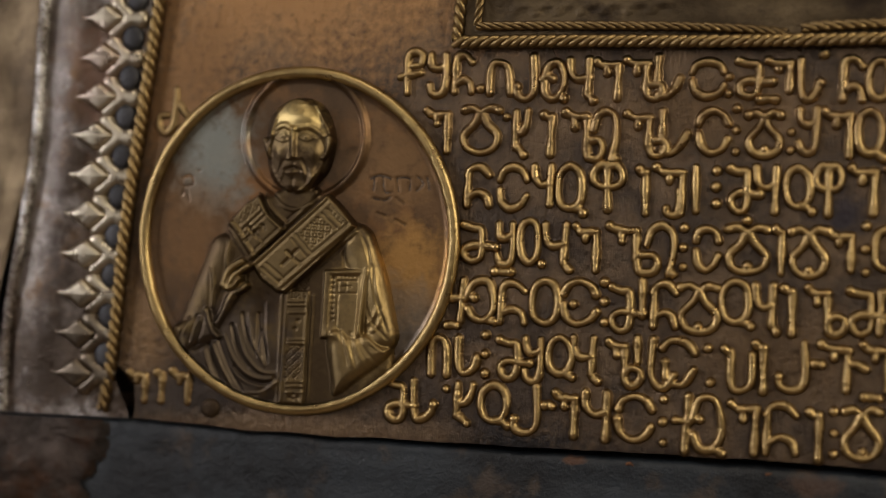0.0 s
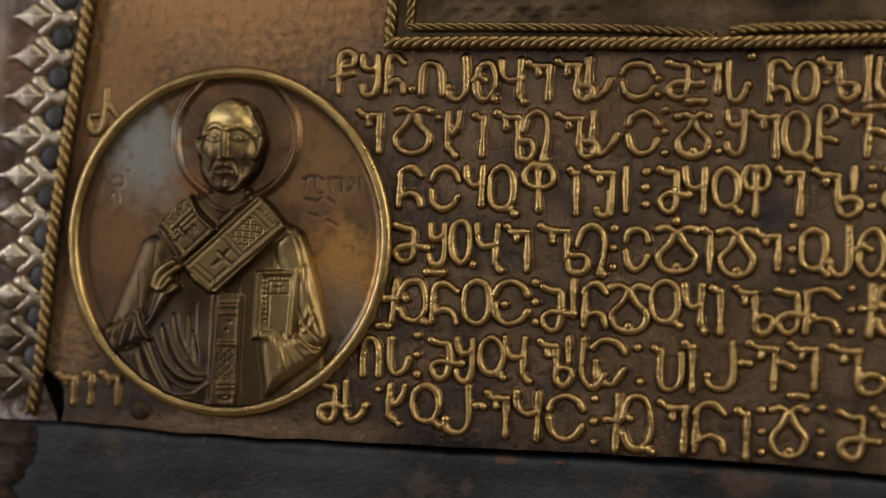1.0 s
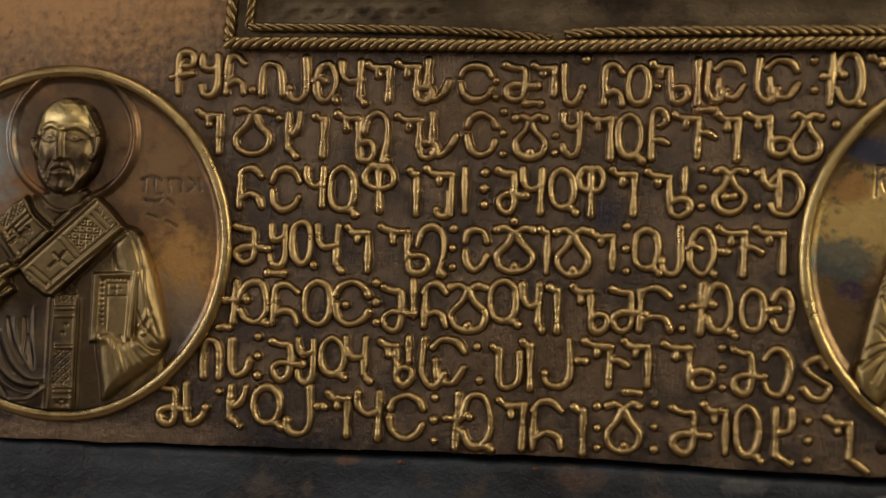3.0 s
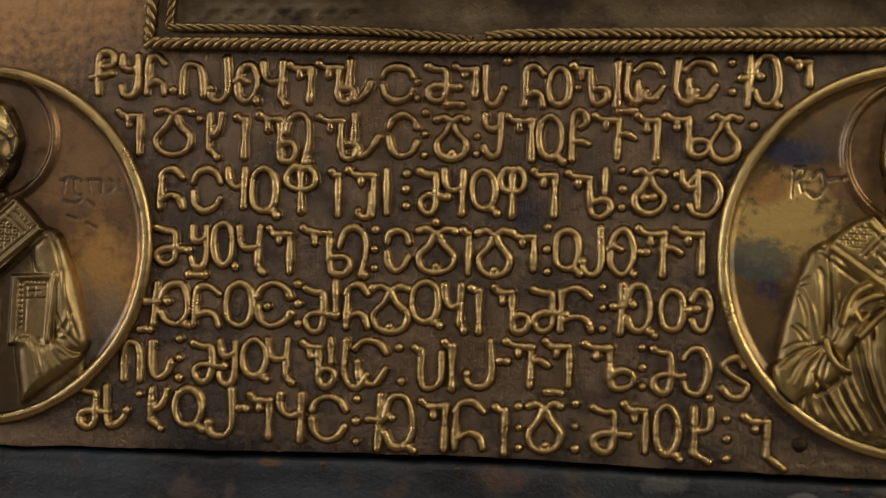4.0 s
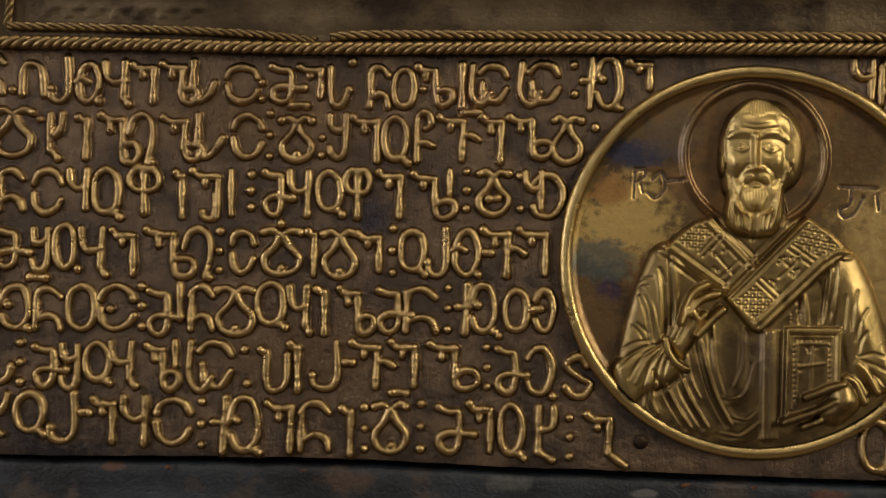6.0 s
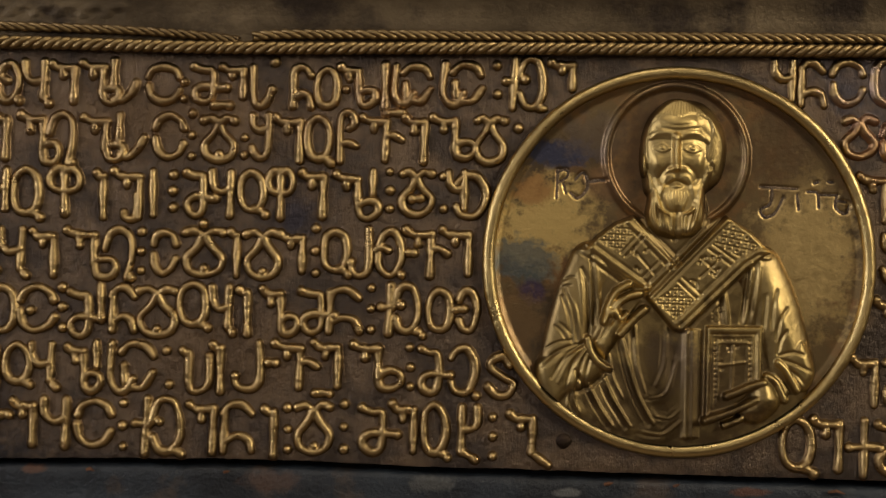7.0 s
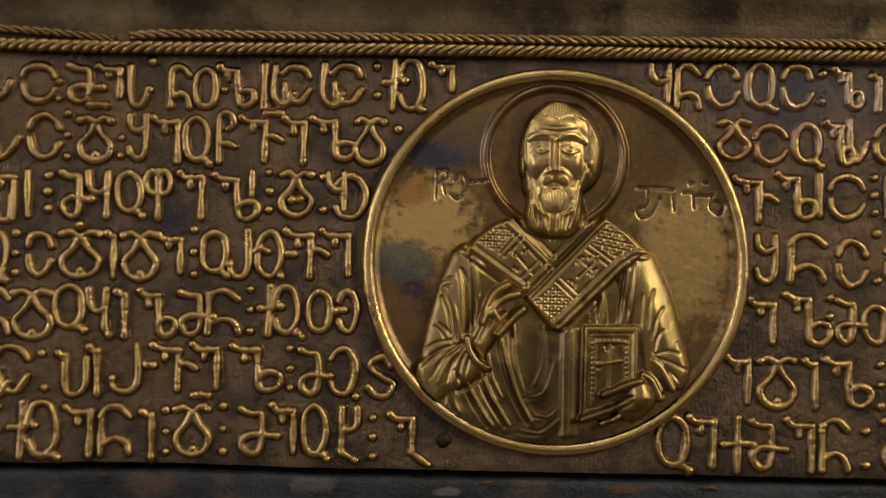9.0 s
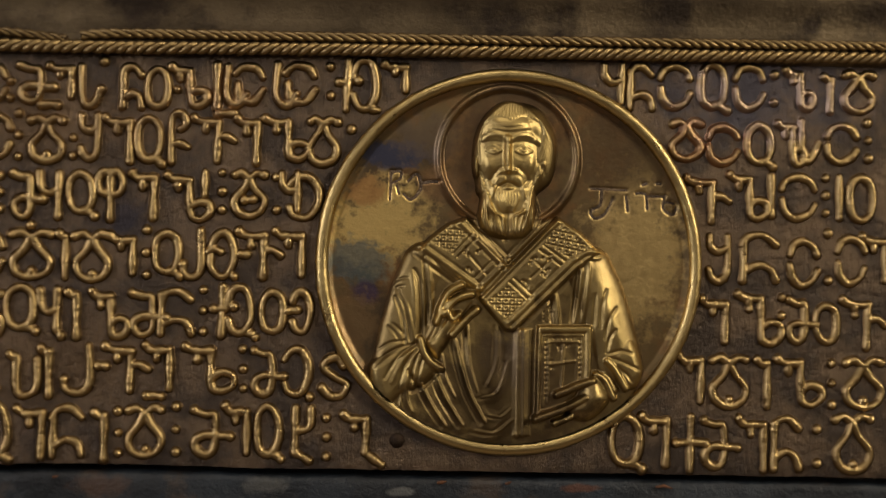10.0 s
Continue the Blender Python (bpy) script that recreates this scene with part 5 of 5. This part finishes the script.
        r.ridge([(492 - 2 * k, 196 + 6 * k), (484 - 1.2 * k, 220 + 5 * k), (480 - 0.8 * k, 246 + 5 * k)], 2.4, 0.35, True, 0.4)
    r.lines([[(522, 188), (534, 187), (543, 188)], [(551, 188), (560, 189)]], 3, 0.4)
    return r


def medallion(cu, cv, ru, rv, origin, scale, halo, figure, field_mat, figure_mat, carved, deep, eye_u, label):
    """A round relief: rim bar, tarnished disc with a raised halo line and engraved signs, and the figure. eye_u: where the drawing was taken from."""
    ob = thing("medallion", cu, cv, 0, label, "medallion", "round reliefs on the plate")
    turn = [2 * math.pi * k / 360 for k in range(360)]
    line, rad = [], []
    for a in turn:
        wob = 0.25 * noise.noise(Vector((math.cos(a) * 2.2, math.sin(a) * 2.2, cu)))
        line.append(((ru + wob) * math.cos(a), (rv + wob) * math.sin(a), 0.9))
        rad.append(1.53 + 0.12 * noise.noise(Vector((math.cos(a) * 4, math.sin(a) * 4, cu + 5))) + 0.07 * noise.noise(Vector((math.cos(a) * 16, math.sin(a) * 16, cu))))
    part("rim", *tube(line, rad, 14, 0.012, 1.0, True), RIM, ob, (cu, cv, 0), "rounded rubbed brass rim")
    step = 0.33
    X, Y = np.meshgrid(np.arange(-ru, ru, step), np.arange(-rv, rv, step))
    Z = np.full(X.shape, 0.15)
    rr = np.hypot(X / ru, Y / rv)
    Z += 0.9 * ease((rr - 0.93) / 0.06)
    hx, hy, hr = halo
    d = np.abs(np.hypot((X - hx), (Y - hy)) - hr)
    Z += 1.0 * (1 - np.clip(d / 1.15, 0, 1) ** 2) ** 1.2
    Z += np.where(np.hypot(X - hx, Y - hy) < hr, 0.12, 0)
    for stroke in carved.split(";"):
        pts = [tuple(float(c) for c in q.split(",")) for q in stroke.split()]
        q = spline([((x - origin[0]) / scale[0], -(y - origin[1]) / scale[1]) for x, y in pts], False, 5)
        d, _ = near(X, Y, q)
        Z -= deep * np.clip(1 - (d / 0.45) ** 2, 0, 1)
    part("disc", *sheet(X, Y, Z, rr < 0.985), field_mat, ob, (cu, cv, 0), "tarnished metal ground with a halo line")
    fig = figure()
    FX, FY = (fig.X - origin[0]) / scale[0], -(fig.Y - origin[1]) / scale[1]
    FZ = fig.Z
    for _ in range(2):
        FZ = (FZ * 2 + np.roll(FZ, 1, 0) + np.roll(FZ, -1, 0) + np.roll(FZ, 1, 1) + np.roll(FZ, -1, 1)) / 6
    FZ *= 0.9
    slow = FZ.copy()
    for _ in range(14):
        slow = (slow + np.roll(slow, 2, 0) + np.roll(slow, -2, 0) + np.roll(slow, 2, 1) + np.roll(slow, -2, 1)) / 5
    keep = (FZ > 0.32) & (np.hypot(FX / ru, FY / rv) < 0.972)
    FX, FY = FX - (cu + FX - eye_u) / 318 * slow, FY - (cv + FY + 5) / 318 * slow
    verts, faces = sheet(FX, FY, FZ - 0.05, keep)
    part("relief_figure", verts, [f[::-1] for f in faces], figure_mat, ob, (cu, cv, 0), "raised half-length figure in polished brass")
    return ob


CARVED_2 = "690,305 688,355;690,308 706,305 706,318 694,325;700,330 704,345;720,322 735,310 742,335 725,355 712,345;745,325 775,322;1045,332 1110,335;1065,335 1062,362 1045,372 1052,385 1070,378 1085,350;1110,345 1112,372;1128,340 1145,342 1148,368;1150,345 1180,346;1180,345 1178,368 1195,378 1200,360 1182,356;1140,325 1146,323;1165,322 1172,323"
CARVED_1 = "315,315 322,345;320,318 335,315 338,330 322,335;318,350 326,342 332,360;345,305 350,306;655,318 672,312 690,318;662,320 660,338;676,316 680,340 690,342;700,316 704,340;704,316 722,318 722,338;735,314 745,326 735,338;752,316 756,336;660,352 680,356 690,350;700,352 712,362;668,378 682,384;700,390 716,398"
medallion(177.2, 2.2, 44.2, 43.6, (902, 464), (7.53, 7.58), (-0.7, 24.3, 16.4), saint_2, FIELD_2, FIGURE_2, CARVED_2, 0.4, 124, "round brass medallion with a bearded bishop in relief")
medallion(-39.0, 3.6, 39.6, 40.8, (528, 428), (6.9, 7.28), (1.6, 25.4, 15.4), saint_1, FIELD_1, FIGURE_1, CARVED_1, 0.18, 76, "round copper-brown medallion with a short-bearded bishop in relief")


# ---- ropes, moulding and border ----
def rope(name, line, radius, pitch, label, way=1, sides=7, squash=0.85):
    """Two round strands twisted round each other along a line of (u, v, h) points."""
    ctrl = np.array(line, float)
    path = np.array([tuple(q) for q in spline(ctrl, False, 8)]) if len(ctrl) > 2 else ctrl
    seg = np.r_[0, np.cumsum(np.linalg.norm(np.diff(path, axis=0), axis=1))]
    s = np.arange(0, seg[-1], pitch / 9)
    p = np.stack([np.interp(s, seg, path[:, k]) for k in range(3)], 1)
    t = np.gradient(p, axis=0)
    t /= np.linalg.norm(t, axis=1)[:, None]
    side = np.cross(t, (0, 0, 1.0))
    side /= np.linalg.norm(side, axis=1)[:, None]
    up = np.cross(side, t)
    ob = thing(name, *path[0], label, "rope edging", "twisted rope edgings")
    for k in range(3):
        a = 2 * math.pi * s / (pitch * 3) + 2 * math.pi * k / 3 + 0.25 * np.sin(s * 0.35)
        q = p + radius * 0.56 * (way * np.cos(a)[:, None] * side + squash * np.sin(a)[:, None] * up)
        v, f = tube(q - path[0], radius * 0.52, sides, 0.03)
        part("strand", v, f, ROPE, ob, tuple(path[0]))
    return ob


rope("rope_edging", [(-76, 66, 1.3), (-79.2, 42, 1.3), (-82.8, 15, 1.3), (-84.5, -1, 1.2), (-85.6, -16, 1.0), (-87, -29, 0.6), (-89, -40, 0.0)], 1.7, 2.7, "twisted brass rope edging beside the silver border")
rope("rope_edging", [(-0.5, 51, 2.2), (26, 50.9, 2.2), (75, 50.2, 2.2), (140, 50.9, 2.2), (215, 51.2, 2.2), (300, 51.8, 2.2)], 1.5, 2.3, "twisted brass rope edging along the icon frame")
rope("rope_edging", [(0.3, 51.5, 2.2), (1.0, 60, 2.2), (1.8, 80, 2.2)], 1.45, 2.3, "twisted brass rope edging of the icon frame")
rope("rope_edging", [(5.0, 54.6, 2.6), (25, 54.4, 2.6), (50, 53.8, 2.5), (66, 52.9, 2.3), (76, 51.8, 2.0)], 1.05, 2.4, "thin twisted rope edging of the icon frame", -1)
rope("rope_edging", [(79, 52.7, 2.2), (90, 53.4, 2.5), (140, 53.6, 2.6), (220, 54.0, 2.6), (300, 54.5, 2.6)], 1.15, 2.4, "thin twisted rope edging of the icon frame", -1)
rope("rope_edging", [(5.2, 54.8, 2.6), (5.8, 62, 2.6), (6.5, 80, 2.6)], 1.0, 2.4, "thin twisted rope edging of the icon frame", -1)


def moulding_mesh():
    """The lower bar of the icon frame: a shallow hollow above the ropes, with punched scallops at one end."""
    X, Y = np.meshgrid(np.arange(2, 300, 1.2), np.arange(51, 82, 0.6))
    Z = 1.4 + 1.6 * np.exp(-((Y - 66) / 5.0) ** 2) + 0.6 * ease((Y - 66) / 6)
    for k in range(7):
        cu = 16 + 5.4 * k
        d = np.abs(np.hypot(X - cu, (Y - 56.8)) - 2.6)
        Z += np.where(Y > 56.8, 0.5 * np.clip(1 - d / 0.9, 0, 1), 0)
    return sheet(X, Y, Z, np.ones(X.shape, bool))


mould = thing("frame_bar", 140, 60, 1.0, "worn gilt lower moulding of the inner icon frame", "frame")
part("bar", *moulding_mesh(), OLIVE, mould)
rim_v, rim_f = plank(0.5, 300, 49.6, 82, -0.9, 1.5, 4.0, 0.05, 3)
part("backing", rim_v, rim_f, OLIVE, mould)


# ---- silver border with leaves ----
def border_mesh():
    X, Y = np.meshgrid(np.arange(0, 1.0001, 0.02), np.arange(-41.5, 82, 1.2))
    left = np.interp(Y, [-75, -29, -14, 6, 20, 42, 64, 82], [-118, -116.7, -115.7, -112.5, -109.8, -109.1, -108.3, -107.5])
    right = np.interp(Y, [-75, -40, -29, -1, 15, 42, 64, 82], [-82, -82, -87.0, -84.6, -82.8, -79.2, -76.0, -74])
    U = left + X * (right - left)
    Z = 0.4 + 0.9 * np.exp(-((X - 0.32) / 0.16) ** 2)
    for j in range(U.shape[0]):
        for i in range(U.shape[1]):
            Z[j, i] += 0.45 * noise.fractal(Vector((U[j, i] * 0.06, Y[j, i] * 0.05, 4)), 1.0, 2.0, 3)
    return sheet(U, Y, Z, np.ones(U.shape, bool))


border = thing("silver_border", -98, 10, 0, "tarnished silver border strip with raised leaves and dark settings", "border")
part("strip", *border_mesh(), SILVER, border)
edge = spline([(-107.6, 82, 0.9), (-108.6, 55, 0.9), (-109.6, 25, 1.0), (-112.2, 7, 0.9), (-115.4, -14, 0.8), (-116.7, -29, 0.7), (-116.6, -41, 0.6)], False, 14)
part("rolled_edge", *tube(edge, [1.5 + 0.28 * noise.noise(Vector((q[1] * 0.3, 0, 2))) for q in edge], 10, 0.05), SILVER_EDGE, border, label="rolled silver edge with a broken highlight in its colour")
foot_u, foot_v = np.meshgrid(np.arange(-170, -80, 0.8), np.arange(-80, -42.2, 0.8))
foot_h = np.array([[0.2 + 0.9 * noise.fractal(Vector((x * 0.05, y * 0.07, 6)), 1.0, 2.0, 4) - 0.5 * max(0, (x + 102) / 7) ** 2 for x, y in zip(ru_, rv_)] for ru_, rv_ in zip(foot_u, foot_v)])
foot = thing("corner_sheet", -120, -60, 0, "blackened crumpled metal sheet on the panel corner", "sheet")
ragged_edge = -88 + 0.25 * (foot_v + 42) + 2.5 * np.sin(foot_v * 0.35) + 1.2 * np.sin(foot_v * 1.1)
part("sheet", *sheet(foot_u, foot_v, foot_h, foot_u < ragged_edge), DARK_SHEET, foot)


def border_leaf(k):
    v = 58.6 - 9.95 * k
    slope = np.interp(v, [-35, 10, 60], [-2.5, 0.0, 3.2])
    u0 = -100.2 + slope
    lo = 0.9
    X, Y = np.meshgrid(np.arange(-1, 19, 0.3), np.arange(-6.5, 6.5, 0.3))
    lean = random.uniform(-0.5, 0.5)
    tip = spline([(-1.2, 0.4 + lean), (1.4, 0.9 + lean * 0.5), (3.7, 2.2), (6.0, 3.5), (8.2, 2.1), (10.6, 0.2), (8.6, -1.8), (6.2, -3.4), (4.0, -2.2), (2.0, -0.9), (0.3, -0.2 + lean * 0.6)], True, 5)
    d, _ = near(X, Y, tip)
    Z = np.where(inside(X, Y, tip[:-1]), 1.15 * np.sqrt(1 - (1 - np.clip(d / 1.1, 0, 1)) ** 2) + 0.35 * ease(d / 3.2), 0)
    vein, _ = near(X, Y, spline([(0.0, 0.3 + lean), (4, 0.5), (9.4, 0.1)], False, 5))
    Z += np.where(Z > 0.3, 0.05 * np.clip(1 - vein / 0.9, 0, 1) - 0.12 * np.exp(-((X - 6) ** 2 + (Y - 1.4) ** 2) / 1.8), 0)
    part("leaf", *sheet(X, Y, Z - 0.1, Z > 0.02), LEAF, border, (u0, v, lo), "pointed rubbed silver-gilt leaf")
    Z = np.zeros(X.shape)
    for arm, wide in (([(9.0, 3.5), (10.4, 2.2), (12.4, 0.3)], 1.8), ([(8.6, -3.3), (10.2, -2.1), (12.4, -0.2)], 1.8), ([(12.2, 0), (13.4, -0.1), (14.6 + slope * 0.15, -0.3)], 2.1)):
        d, along = near(X, Y, spline(arm, False, 6))
        e = np.clip(d / (wide * (0.9 + 0.25 * np.abs(2 * along - 1))), 0, 1)
        Z = np.maximum(Z, 1.2 * (1 - e ** 2.6) ** 0.6)
    inset, _ = near(X, Y, tip)
    Z = np.where(inside(X, Y, tip[:-1]), 0, Z * np.clip(inset / 0.7, 0, 1))
    part("bract", *sheet(X, Y, Z - 0.1, Z > 0.02), LEAF, border, (u0, v, lo), "three-lobed silver-gilt calyx")
    n = 16
    verts = [(0, 0, 0.9)]
    faces = []
    for ring, (r, h) in enumerate(((1.7, 0.95), (2.6, 0.6), (2.9, -0.6))):
        for q in range(n):
            a = 2 * math.pi * q / n
            verts.append((r * math.cos(a), 1.15 * r * math.sin(a), h))
    for q in range(n):
        faces.append((0, 1 + q, 1 + (q + 1) % n))
        for ring in range(2):
            a = 1 + ring * n
            faces.append((a + q, a + n + q, a + n + (q + 1) % n, a + (q + 1) % n))
    part("setting", verts, faces, STUD, border, (u0 + 14.2, v + 4.9, lo), "dark empty round setting")


for k in range(-1, 10):
    border_leaf(k)

# outer edge beyond the border
outer = thing("outer_strip", -150, 0, -1, "worn brown bronze strip along the outer edge of the panel", "strip")
X, Y = np.meshgrid(np.arange(0, 1.0001, 0.04), np.arange(-75, 82, 1.2))
right = np.interp(Y, [-75, -29, -14, 6, 20, 42, 64, 82], [-120.6, -119.9, -119.3, -115.4, -111.0, -110, -109.2, -108.4])
U = -170 + X * (right + 170)
Z = 0.3 + 0.9 * np.exp(-((X - 0.98) / 0.03) ** 2)
for j in range(U.shape[0]):
    for i in range(U.shape[1]):
        Z[j, i] += 0.7 * noise.fractal(Vector((U[j, i] * 0.07, Y[j, i] * 0.04, 8)), 1.0, 2.0, 3)
part("sheet", *sheet(U, Y, Z, np.ones(U.shape, bool)), OUTER, outer)
lip = spline([(-109.2, 82, 0.3), (-110.4, 52, 0.3), (-111.6, 22, 0.3), (-116.2, 4, 0.2), (-120.2, -14, 0.1), (-120.8, -42, 0.0)], False, 12)
part("lip", *tube(lip, [0.8 + 0.2 * noise.noise(Vector((q[1] * 0.25, 0, 7))) for q in lip], 8, 0.05), OUTER, outer, label="worn bent lip of the bronze strip")


# ---- splinters in the gap under the plate ----
def splinter(u, v, length, turn):
    line = [(0, 0, -0.6), (length * 0.5, 0.25, -0.3), (length, 0.1 + turn, -0.5)]
    part("splinter", *tube(line, [0.28, 0.42, 0.12], 6, 0.2), SPLINTER, panel, (u, v, 0), "reddish-brown wood splinter")


for u, v, length, turn in ((160, -49.2, 2.2, 0.3), (212, -50.9, 4.0, -0.5), (42, -46.0, 1.8, -0.4), (73, -46.6, 1.4, 0.2), (176, -49.6, 1.5, 0.4)):
    splinter(u, v, length, turn)


# ---- nails ----
def nail(u, v, r):
    ob = thing("nail", u, v, 0, "dark iron nail head in the plate", "nail", "nails in the plate")
    n = 14
    verts = [(0, 0, 0.75)]
    faces = []
    for rr, h in ((0.5, 0.65), (0.9, 0.35), (1.0, -0.5)):
        for q in range(n):
            a = 2 * math.pi * q / n
            j = 1 + random.uniform(-0.08, 0.08)
            verts.append((r * rr * j * math.cos(a), r * rr * j * math.sin(a), h))
    for q in range(n):
        faces.append((0, 1 + q, 1 + (q + 1) % n))
        for ring in range(2):
            a = 1 + ring * n
            faces.append((a + q, a + n + q, a + n + (q + 1) % n, a + (q + 1) % n))
    part("head", verts, faces, NAIL, ob, (u, v, 0))


nail(150.6, -39.2, 1.9)
nail(-60.1, -38.0, 2.6)
